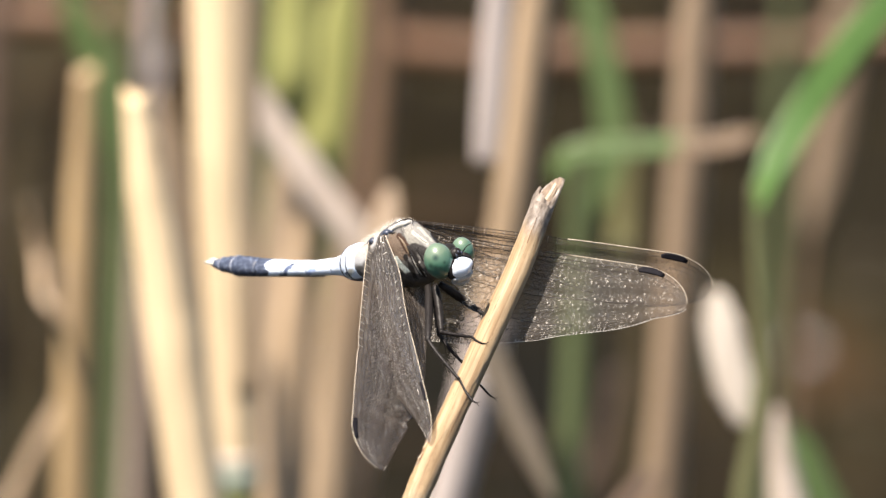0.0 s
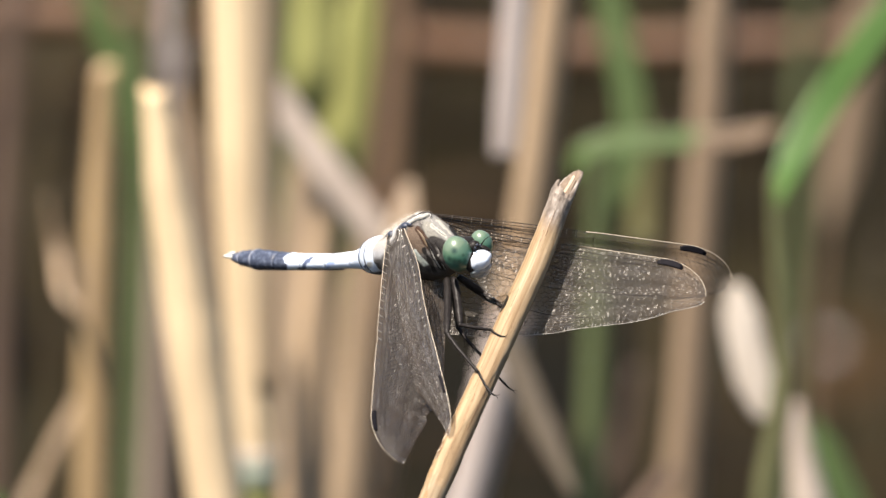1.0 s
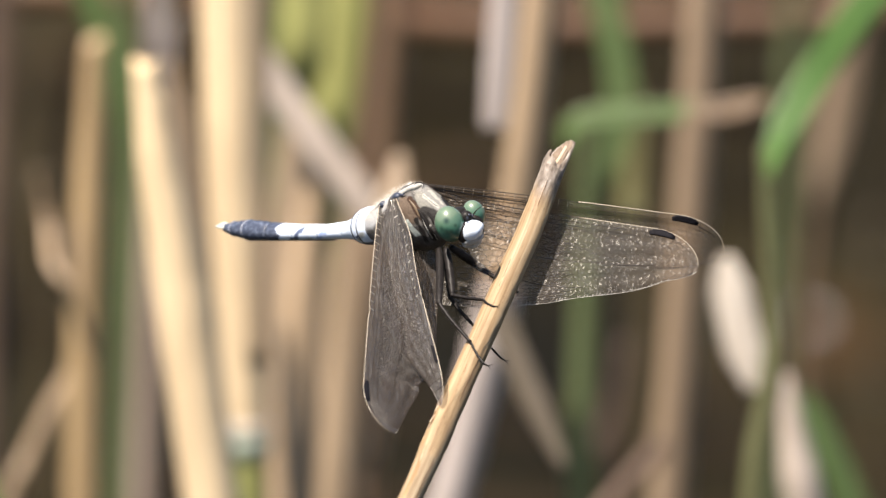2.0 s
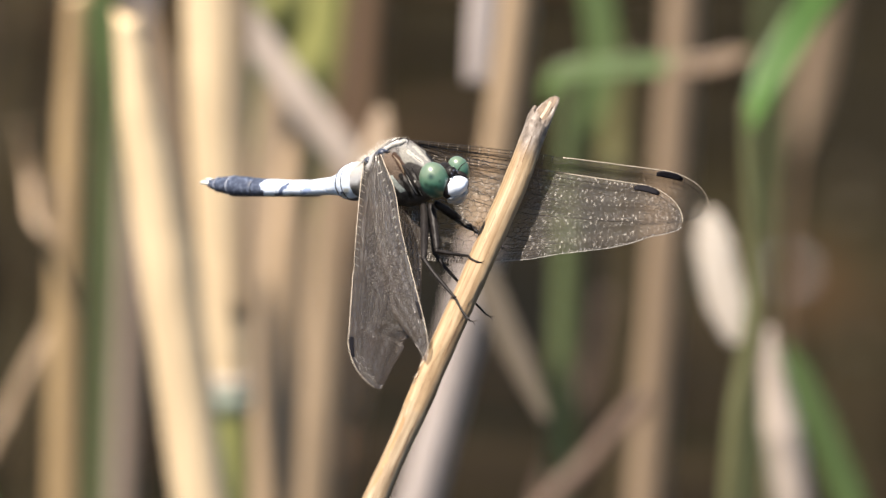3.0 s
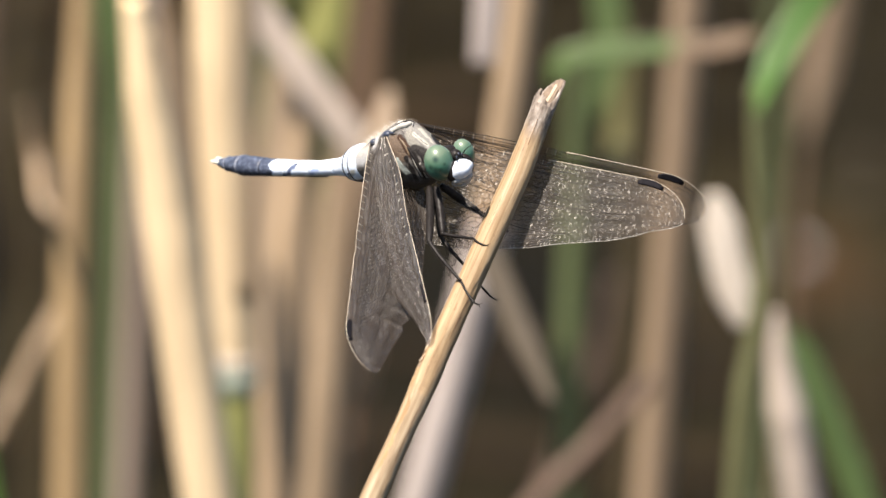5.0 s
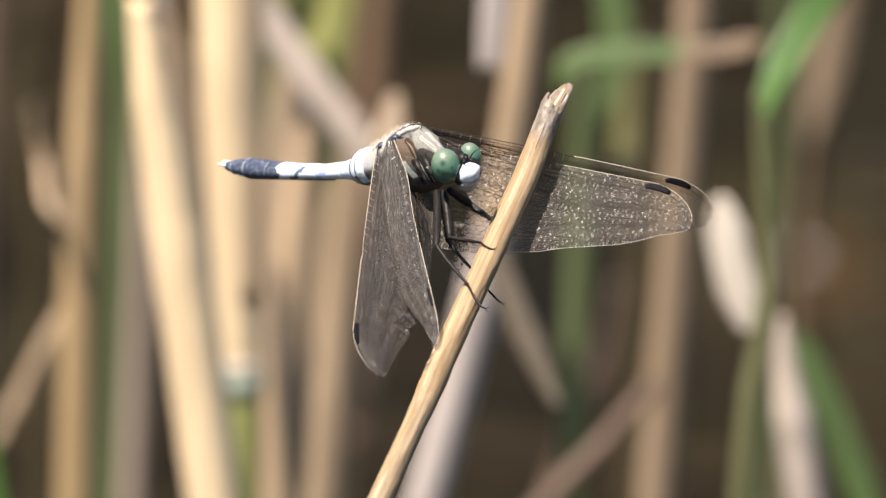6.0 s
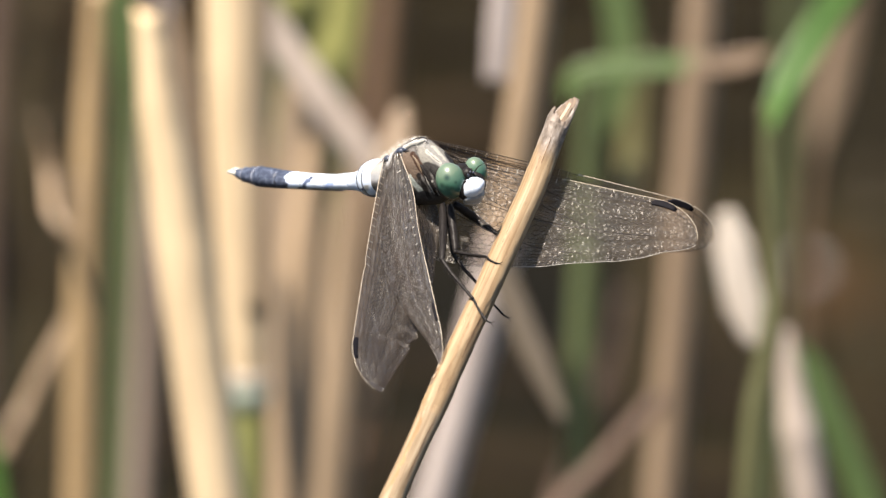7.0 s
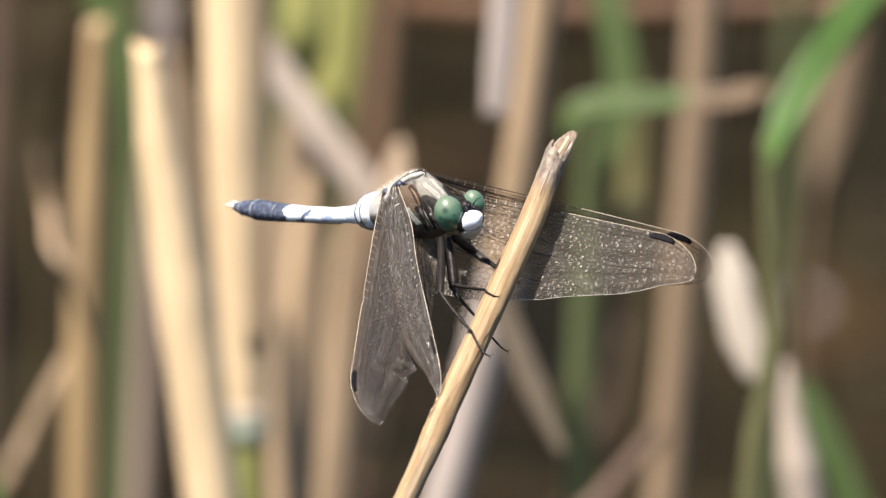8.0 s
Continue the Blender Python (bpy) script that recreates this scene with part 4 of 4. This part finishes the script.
def abdomen():
    rows = [(-38.6, -1.35, 0.15, 0.12), (-38.2, -1.42, 0.5, 0.42), (-37.4, -1.54, 0.72, 0.66), (-36, -1.62, 1.0, 0.92), (-34.5, -1.68, 1.3, 1.13), (-31.5, -1.88, 1.5, 1.28), (-28, -2.05, 1.42, 1.12), (-23, -2.1, 1.28, 0.96),
            (-17.6, -2.07, 1.24, 0.94), (-13.2, -1.83, 1.35, 1.12), (-11.6, -1.62, 1.55, 1.42), (-10.3, -1.45, 2.0, 2.0), (-9.2, -1.32, 2.36, 2.4), (-8.0, -1.2, 2.38, 2.45), (-6.8, -1.1, 2.0, 2.1)]
    cuts = [-6.8, -8.6, -10.3, -13.2, -18.5, -23.5, -28.6, -33.3, -36.2, -38.6]
    holder = None
    for i, (a, b) in enumerate(zip(cuts, cuts[1:])):
        bm = bmesh.new()
        steps = 9
        ring = []
        for k in range(steps + 1):
            x = a + (b - a) * k / steps
            zc, w, h = between(rows, x)
            rim = 1 - (0.035 if a > -27 else 0.10) * math.exp(-((k / steps) / 0.08) ** 2) + (0.02 if a > -27 else 0.07) * math.exp(-((1 - k / steps) / 0.1) ** 2)
            ring.append((x, zc, w * rim, h * rim))
        loft(bm, ring, 30)
        if holder is None:
            holder = part("abdomen", bm, WORN_BLOOM, fly, "white abdomen with a slate black tail")
        else:
            part("segment", bm, WORN_BLOOM, holder)
    for x in (-33.25, -36.15):
        zc, w, h = between(rows, x)
        bm = bmesh.new()
        loft(bm, [(x - 0.14, zc, w * 1.0, h * 1.0), (x - 0.07, zc, w * 1.10, h * 1.10), (x + 0.07, zc, w * 1.10, h * 1.10), (x + 0.14, zc, w, h)], 30)
        part("joint", bm, JOINT, holder, "dusty grey joint of the tail")
    for s in (-1, 1):
        bm = bmesh.new()
        tube(bm, smooth_line([Vector(p) * MM for p in ((-37.6, 0.4 * s, -1.3), (-38.6, 0.46 * s, -1.15), (-39.2, 0.42 * s, -1.15), (-39.8, 0.25 * s, -1.3))], 5), lambda t: 0.00027 * (1.05 - 0.95 * t * t), 8)
        part("tail_claw", bm, IVORY, holder, "ivory tail appendage")
    bm = bmesh.new()
    tube(bm, smooth_line([Vector((x, 0, -2.95 - (0.08 if x > -30 else 0.05))) * MM for x in (-16.5, -20, -28, -32, -34)], 5), 0.00028, 8)
    part("keel", bm, DARK_BLUE, holder, "dark underside edge")
    for x in (-10.0, -8.6):
        zc, w, h = between(rows, x)
        bm = bmesh.new()
        loft(bm, [(x - 0.16, zc, w * 1.0, h * 1.0), (x - 0.1, zc, w * 1.02, h * 1.02), (x + 0.1, zc, w * 1.02, h * 1.02), (x + 0.16, zc, w, h)], 30)
        part("dark_band", bm, DARK_BLUE, holder, "narrow slate ring")
    return holder


abdomen_part = abdomen()


def bulge(name, centre, radii, material, label, lumps, seed):
    """An uneven rounded plate of the face."""
    ob = sphere_part(name, fly, centre, radii, material, label, 36, 24)
    for v in ob.data.vertices:
        v.co *= 1 + lumps * noise.noise(v.co * 900 + Vector((seed * 7, 0, 0)))
    return ob


def head():
    sphere_part("head", fly, (9.2, 0, -0.9), (1.5, 2.3, 2.0), BLACK, "black head capsule")
    for s, at, radii in ((-1, (9.58, -1.88, -0.31), (1.90, 1.85, 2.34)), (1, (9.94, 2.00, -0.55), (1.45, 1.36, 1.80))):
        sphere_part("eye", fly, at, radii, EYE, "glossy green compound eye", 48, 32)
        bm = bmesh.new()
        tube(bm, smooth_line([Vector(p) * MM for p in ((11.4, 0.6 * s, -0.2), (12.2, 1.0 * s, 0.5), (13.0, 1.5 * s, 0.8))], 6), lambda t: 0.0001 * (1.1 - 0.9 * t), 6)
        part("antenna", bm, BLACK, fly)
        sphere_part("cheek", fly, (10.75, 1.15 * s, -1.75), (0.95, 1.05, 1.5), BLACK, "black cheek between eye and face", 20, 14)
    sphere_part("crown", fly, (10.9, 0, -0.1), (0.75, 0.8, 0.8), BLACK, "shiny black crown")
    for s in (-1, 0, 1):
        sphere_part("ocellus", fly, (11.46, 0.45 * s, 0.14 - 0.25 * abs(s)), (0.2, 0.2, 0.2), DARK_BLUE)
    bulge("face", (11.25, -0.2, -1.82), (1.45, 1.75, 1.25), FACE_WHITE, "white bulging face", 0.12, 1)
    bulge("clypeus", (10.9, -0.15, -2.95), (1.2, 1.65, 0.78), FACE_GREY, "greyish lower face", 0.16, 2)
    bulge("labrum", (10.4, 0, -3.65), (1.1, 1.4, 0.7), FACE_GREY, "grey mottled upper lip", 0.2, 3)
    sphere_part("neck", fly, (7.8, 0, -0.6), (1.2, 1.1, 1.2), THORAX_BROWN)


head()


def leg(points, thick):
    """Ridged femur, bent spiny tibia, jointed foot and two claws along points in mm, thing space."""
    a, b, c, d, e = (Vector(p) * MM for p in points)
    t = thick * MM
    bow = (b - a).cross(c - b).normalized()
    bm = bmesh.new()
    out = (b - a).cross(bow).normalized()
    tube(bm, smooth_line([a, a.lerp(b, 0.35) - out * t * 0.2, a.lerp(b, 0.7) - out * t * 0.15, b], 8), lambda u: t * float(np.interp(u, [0, 0.08, 0.3, 0.75, 0.93, 1], [0.6, 0.85, 1.0, 0.86, 0.72, 0.5])), 14, 0.22, thick * 30)
    upper = part("leg", bm, BLACK, fly, "black spiny leg")
    bm = bmesh.new()
    ball(bm, b / MM, (thick * 0.62,) * 3, 12, 8)
    part("knee", bm, BLACK, upper)
    bm = bmesh.new()
    shin = smooth_line([b, b.lerp(c, 0.3) + out * t * 0.35, b.lerp(c, 0.7) + out * t * 0.25, c], 7)
    tube(bm, shin, lambda u: t * (0.52 - 0.16 * u) * (1 + 0.08 * math.sin(u * 40)), 10, 0.2, thick * 11)
    part("tibia", bm, BLACK, upper)
    rng = random.Random(int(thick * 1000) + int(points[2][0] * 10))
    for k in range(16):
        base, far, share = (b, c, 0.08 + 0.058 * k) if k < 12 else (a, b, 0.55 + 0.1 * (k - 12))
        way = (far - base).normalized()
        p = shin[min(len(shin) - 1, round(share * (len(shin) - 1)))] if k < 12 else base.lerp(far, share)
        aside = way.cross(Vector((0.77, -0.59, 0.25))).normalized() * (1 if k % 3 else -1)
        thorn = (aside + way * 0.7 + Vector([rng.uniform(-0.3, 0.3) for _ in range(3)])).normalized()
        long = MM * (rng.uniform(0.75, 1.15) if k < 12 else 0.8)
        bm = bmesh.new()
        tube(bm, [p, p + thorn * long * 0.5, p + thorn * long + way * long * 0.12], lambda u: 0.00007 * (1.15 - u), 5)
        part("spine", bm, BLACK, upper)
    bm = bmesh.new()
    tube(bm, smooth_line([c, c.lerp(d, 0.5) + out * t * 0.3, d], 8), lambda u: t * 0.27 * (1 + 0.22 * abs(math.sin(u * 9.4)) - 0.2 * u), 8)
    part("foot", bm, BLACK, upper)
    for s in (-1, 1):
        bm = bmesh.new()
        tube(bm, smooth_line([d, d.lerp(e, 0.55) + out * t * 0.15, e + bow * t * 0.9 * s], 5), lambda u: t * 0.2 * (1.15 - u), 8)
        part("claw", bm, BLACK, upper)
    return upper


legs = [
    leg([(5.37, -1.41, -3.82), (10.68, -8.22, -8.40), (15.85, -9.35, -13.24), (18.69, -10.56, -15.70), (18.97, -9.81, -16.40)], 0.54),
    leg([(6.68, -1.39, -3.82), (9.86, -5.16, -8.62), (12.47, -2.73, -10.31), (14.18, -2.98, -11.04), (14.54, -2.18, -11.46)], 0.52),
    leg([(4.75, 0.87, -4.54), (5.53, 4.66, -9.72), (8.88, 4.73, -11.90), (11.04, 3.89, -11.85), (11.88, 3.32, -12.07)], 0.56),
    leg([(3.52, 0.79, -4.97), (6.99, -3.40, -9.68), (10.16, -3.66, -13.48), (14.43, -4.49, -17.48), (15.50, -4.26, -18.19)], 0.52)]


def wing_shape(lead, trail, bow=0.85, swell=0.0):
    """Functions of the span share s: front edge, back edge, in mm; +y is forward."""

    def front(s):
        y = lead * (s / 0.85) ** bow * (1 - 0.05 * math.exp(-((s - 0.5) / 0.02) ** 2)) + swell * math.exp(-((s - 0.2) / 0.13) ** 2)
        return lead * math.sqrt(max(0.0, 1 - ((s - 0.85) / 0.15) ** 2)) if s > 0.85 else y

    def back(s):
        y = float(np.interp(s, [k for k, _ in trail], [v for _, v in trail]))
        return y * math.sqrt(max(0.0, 1 - ((s - 0.79) / 0.21) ** 2)) if s > 0.79 else y

    return front, back


def wing(name, label, length, lead, trail, rows, side, net=0.058, beads=0.0, bow=0.85, spot=0.815, mark=0.00085, swell=0.0):
    """side +1 left, -1 right: mirrors the shape across its span."""
    front, back = wing_shape(lead, trail, bow, swell)
    rng = random.Random(int(length * 10) + rows)

    def at(s, f, lift=0.0):
        y = front(s) + f * (back(s) - front(s))
        ripple = 0.10 * math.sin(f * 22) * min(1, 6 * (1 - s)) + 0.25 * math.sin(math.pi * s) * (f - 0.3)
        return Vector((s * length, y, ripple + lift)) * MM

    bm = bmesh.new()
    n, m = 46, 14
    grid = [[bm.verts.new(at(min(0.999, i / n), j / m)) for j in range(m + 1)] for i in range(n + 1)]
    for i in range(n):
        for j in range(m):
            bm.faces.new((grid[i][j], grid[i + 1][j], grid[i + 1][j + 1], grid[i][j + 1]))
    skin = part(name, bm, MEMBRANE if side > 0 else SLANT_MEMBRANE, fly, label)
    # vein net: a ladder of bars along the front, honeycomb cells behind it
    bm = bmesh.new()

    def bar(p, q, thick):
        way = q - p
        if way.length < 1e-6:
            return
        s = way.cross(Vector((0, 0, 1))).normalized() * thick * MM / 2
        z = Vector((0, 0, thick * MM / 2))
        a = [bm.verts.new(p + o) for o in (s, z, -s, -z)]
        b = [bm.verts.new(q + o) for o in (s, z, -s, -z)]
        for k in range(4):
            bm.faces.new((a[k], a[(k + 1) % 4], b[(k + 1) % 4], b[k]))

    def run(path, thick):
        for (s0, f0), (s1, f1) in zip(path, path[1:]):
            bar(at(s0, f0), at(s1, f1), thick)

    def rail(f0, f1, end=0.985, n=50):
        return [(end * k / n, f0 + (f1 - f0) * (k / n) ** 0.7) for k in range(n + 1)]

    def share(s, mm):
        """How far back a point mm behind the front edge lies."""
        return min(0.9, mm / max(front(s) - back(s), 0.6))

    def band(s):
        """Width of the barred strip behind the front edge."""
        return 0.72 + 0.9 * swell * math.exp(-(s / 0.34) ** 2)

    def along(mm, end, thick, n=60):
        run([(end * k / n, share(end * k / n, mm * band(end * k / n) / 0.72)) for k in range(n + 1)], thick)

    along(0.72, 0.965, 0.085)
    along(1.30, 0.955, 0.06)
    along(1.95, 0.93, 0.05)
    along(0.36, 0.50, 0.06)
    run(rail(0.16, 0.62, 0.86), 0.10)
    run(rail(0.22, 0.88, 0.66), 0.10)
    run(rail(0.26, 1.0, 0.30), 0.09)
    rungs = []  # the pale ones stand between root and notch
    s = 0.05
    while s < 0.95:
        if not spot < s < spot + 0.11:
            rungs.append(s)
        if swell and s < 0.5:
            bar(at(s + 0.015, 0.0), at(s, share(s, 0.55 * band(s))), 0.07)
        if s >= 0.5:
            bar(at(s, 0.0), at(s + 0.002, share(s, 0.72)), 0.06)
        bar(at(s, share(s, 0.72)), at(min(0.97, s + 0.006), share(s, 1.95)), 0.04)
        s += rng.uniform(1.15, 1.5) / length
    def fine(s):
        return 1.0 if side < 0 else float(np.interp(s, [0, 0.3, 0.6, 1], [0.95, 0.85, 0.70, 0.66]))

    stops = [0.02]
    while stops[-1] < 0.985:
        s = stops[-1]
        stops.append(s + float(np.interp(s, [0, 0.25, 0.5, 1], [0.85, 0.68, 0.42, 0.31])) / length)
    lines = [0.14 + 0.86 * (1 - (1 - k / rows) ** 1.35) for k in range(rows + 1)]
    knots = {}
    for k, f in enumerate(lines):
        for j, s in enumerate(stops):
            step = (lines[min(k + 1, rows)] - lines[max(k - 1, 0)]) / 2
            sign = 0 if k in (0, rows) else (1 if (j + k) % 2 == 0 else -1)
            knots[k, j] = (min(0.992, s + rng.uniform(-0.0035, 0.0035)), min(1.0, max(0.14, f + step * (0.17 * sign + (rng.uniform(-0.12, 0.12) if 0 < k < rows else 0)))))
    for k in range(rows + 1):
        for j in range(len(stops)):
            gap = (front(stops[j]) - back(stops[j])) * 0.86 / rows
            if gap < 0.1:
                continue
            if j + 1 < len(stops):
                bar(at(*knots[k, j]), at(*knots[k, j + 1]), net * fine(stops[j]))
            if k < rows and (j + k) % 2 == 0:
                bar(at(*knots[k, j]), at(*knots[k + 1, j]), net * fine(stops[j]) * (1 if side > 0 else 0.6))
    roots = bmesh.new()
    for f0, f1, reach, stout in ((0.05, 0.06, 0.34, 0.12), (0.16, 0.15, 0.44, 0.15), (0.24, 0.30, 0.36, 0.12), (0.34, 0.46, 0.30, 0.11), (0.48, 0.64, 0.22, 0.10), (0.64, 0.82, 0.16, 0.09)):
        tube(roots, [at(0.01 + reach * k / 12, f0 + (f1 - f0) * k / 12, 0.04) for k in range(13)], lambda t: stout * MM * (0.62 - 0.48 * t), 7)
    tagged(part("root_vein", roots, VEIN, skin, "stout dark veins at the wing root"), kind="stuff")
    tagged(part("vein_net", bm, VEIN, skin, "fine dark net of veins"), kind="stuff")
    bm = bmesh.new()
    for s in rungs:
        if s < 0.5:
            bar(at(s, share(s, 0.58 * band(s)) if swell else 0.0), at(s + 0.002, share(s, band(s))), 0.2 if swell else 0.12 if side < 0 else 0.09)
    tagged(part("rung", bm, GLINT if swell else COSTA, skin, "pale cross bars along the front edge"), kind="stuff")
    rim = [at(0.999 * (1 - (1 - k / 60) ** 1.6), 0.0) for k in range(61)]
    inner = max(k for k in range(61) if 1 - (1 - k / 60) ** 1.6 < 0.5) + 1
    for stretch, tone, label in ((rim[:inner + 1], VEIN if side > 0 else EDGE, "stiff front edge near the root"), (rim[inner:], EDGE, "pale stiff front edge")):
        bm = bmesh.new()
        tube(bm, stretch, lambda t: (0.000062 if side > 0 else 0.00005) * (1.05 - 0.45 * t), 8)
        part("front_edge", bm, tone, skin, label)
    bm = bmesh.new()
    ball(bm, rim[inner] / MM, (0.26, 0.11, 0.09) if side > 0 else (0.14, 0.07, 0.06), 10, 8)
    part("notch", bm, EDGE, skin, "pale notch of the front edge")
    bm = bmesh.new()
    tube(bm, [at(0.02 + 0.979 * (1 - (1 - k / 80) ** 1.6), 1.0) for k in range(81)], lambda t: (0.000012 + 0.000016 * beads) * (1 + 0.5 * noise.noise((t * 40, rows, 0))), 6)
    # short pale bars paint the sunlit sparkle of the border cells
    for k in range(96):
        s = 0.05 + 0.0092 * k + rng.uniform(-0.002, 0.002)
        if rng.random() < 0.7 * beads:
            bar(at(s, 1 - rng.uniform(0.02, 0.05)), at(s, 1.0), 0.06)
    part("rear_edge", bm, GLINT, skin, "thin pale rear edge with painted glints")
    bm = bmesh.new()
    line = [at(spot + 0.085 * k / 6, 0.06 + 0.02 * (k in (0, 6)), -0.11) for k in range(7)]
    blade(bm, line, lambda t: mark * (0.5 + 0.5 * math.sin(math.pi * min(1, max(0, t))) ** 0.4), 0.0, 0.00022, 0.0, Vector((0, 0, 1)))
    part("stigma", bm, STIGMA, skin, "black wing spot")
    return skin


FORE = [(0, -1.0), (0.06, -2.3), (0.2, -4.4), (0.4, -5.2), (0.6, -5.1), (0.75, -4.5), (0.86, -3.9), (1, -3.4)]
TORN = [(0, -1.0), (0.06, -3.0), (0.2, -5.6), (0.4, -6.2), (0.55, -5.4), (0.66, -4.2), (0.75, -2.9), (0.86, -1.4), (0.93, -0.7), (1, -0.2)]
HIND = [(0, -4.0), (0.04, -9.0), (0.08, -11.0), (0.12, -12.6), (0.23, -13.5), (0.37, -12.4), (0.55, -9.8), (0.63, -8.2), (0.775, -5.8), (0.86, -4.2), (0.91, -3.1), (1, -2.2)]
FRAYED = [(0, -3.0), (0.03, -5.5), (0.06, -7.4), (0.14, -8.4), (0.3, -8.2), (0.5, -7.5), (0.62, -6.6), (0.68, -5.3), (0.70, -5.6), (0.735, -4.5), (0.75, -4.0), (0.765, -4.4), (0.86, -2.8), (1, -1.2)]
fore_left = wing("forewing", "smoky clear forewing with a black spot", 40, 3.5, FORE, 15, 1, 0.066)
hind_left = wing("hindwing", "smoky clear hindwing with a black spot", 38.6, 4.1, HIND, 19, 1, 0.07, beads=1.0, bow=1.0)
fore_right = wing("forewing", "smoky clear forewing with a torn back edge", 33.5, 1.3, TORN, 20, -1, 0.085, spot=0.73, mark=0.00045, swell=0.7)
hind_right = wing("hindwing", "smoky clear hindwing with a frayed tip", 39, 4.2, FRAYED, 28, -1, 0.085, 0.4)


def span(base, tip, trail):
    """Pose of a wing: its root in mm, the way to its tip and the way to its back edge."""
    x = Vector(tip).normalized()
    y = -(Vector(trail) - x * x.dot(Vector(trail))).normalized()
    m = Matrix((x, y, x.cross(y))).transposed().to_4x4()
    m.translation = Vector(base) * MM
    return m


# ---------------------------------------------------------------- what moves


def motions():
    rest, shifted, settled = (pose(-0.00543, -0.00008, 0.54954, 14.865, -9.163, -49.365),
                              pose(-0.00540, 0.00004, 0.54960, 15.037, -8.821, -50.433),
                              pose(-0.00535, 0.00022, 0.54969, 15.302, -8.303, -52.031))

    def three(thing, a, b, c):
        walk(thing, [(0, a), (4.3, a), (4.4, b), (6.3, b), (6.4, c), (8.0, c)])

    three(fly, rest, shifted, settled)
    for one in legs:  # the feet hold on to the twig while the body turns
        three(one, pose(0, 0, 0), shifted.inverted() @ rest, settled.inverted() @ rest)
    three(abdomen_part, pose(0, 0, 0), pose(0, 0, 0), pose(0, 0, 0, 0, 0.5, 0.5))
    three(fore_left, span((0.75, 2, 3.6), (0.5283, 0.6743, -0.5160), (-0.3904, -0.3467, -0.8529)),
          span((0.75, 2, 3.6), (0.4742, 0.6584, -0.5845), (-0.4221, -0.4126, -0.8072)),
          span((0.75, 2, 3.6), (0.4164, 0.6701, -0.6145), (-0.4185, -0.4587, -0.7838)))
    three(hind_left, span((-2.5, 2, 2.6), (0.6603, 0.5484, -0.5130), (0.1104, -0.7466, -0.6560)),
          span((-2.5, 2, 2.6), (0.6700, 0.5103, -0.5391), (0.0853, -0.7744, -0.6269)),
          span((-2.5, 2, 2.6), (0.6560, 0.5198, -0.5472), (0.1004, -0.7787, -0.6193)))
    three(fore_right, span((0.75, -2, 3.6), (0.5637, -0.5350, -0.6235), (-0.8173, -0.3626, -0.4478)),
          span((0.75, -2, 3.6), (0.5670, -0.5285, -0.6290), (-0.8195, -0.3689, -0.4385)),
          span((0.75, -2, 3.6), (0.5747, -0.5151, -0.6360), (-0.8181, -0.3833, -0.4288)))
    three(hind_right, span((-2.8, -2, 2.5), (0.5506, -0.6526, -0.5205), (0.2127, 0.7127, -0.6685)),
          span((-2.8, -2, 2.5), (0.5413, -0.6618, -0.5187), (0.2101, 0.7038, -0.6786)),
          span((-2.8, -2, 2.5), (0.5388, -0.6634, -0.5192), (0.1985, 0.6990, -0.6870)))


motions()
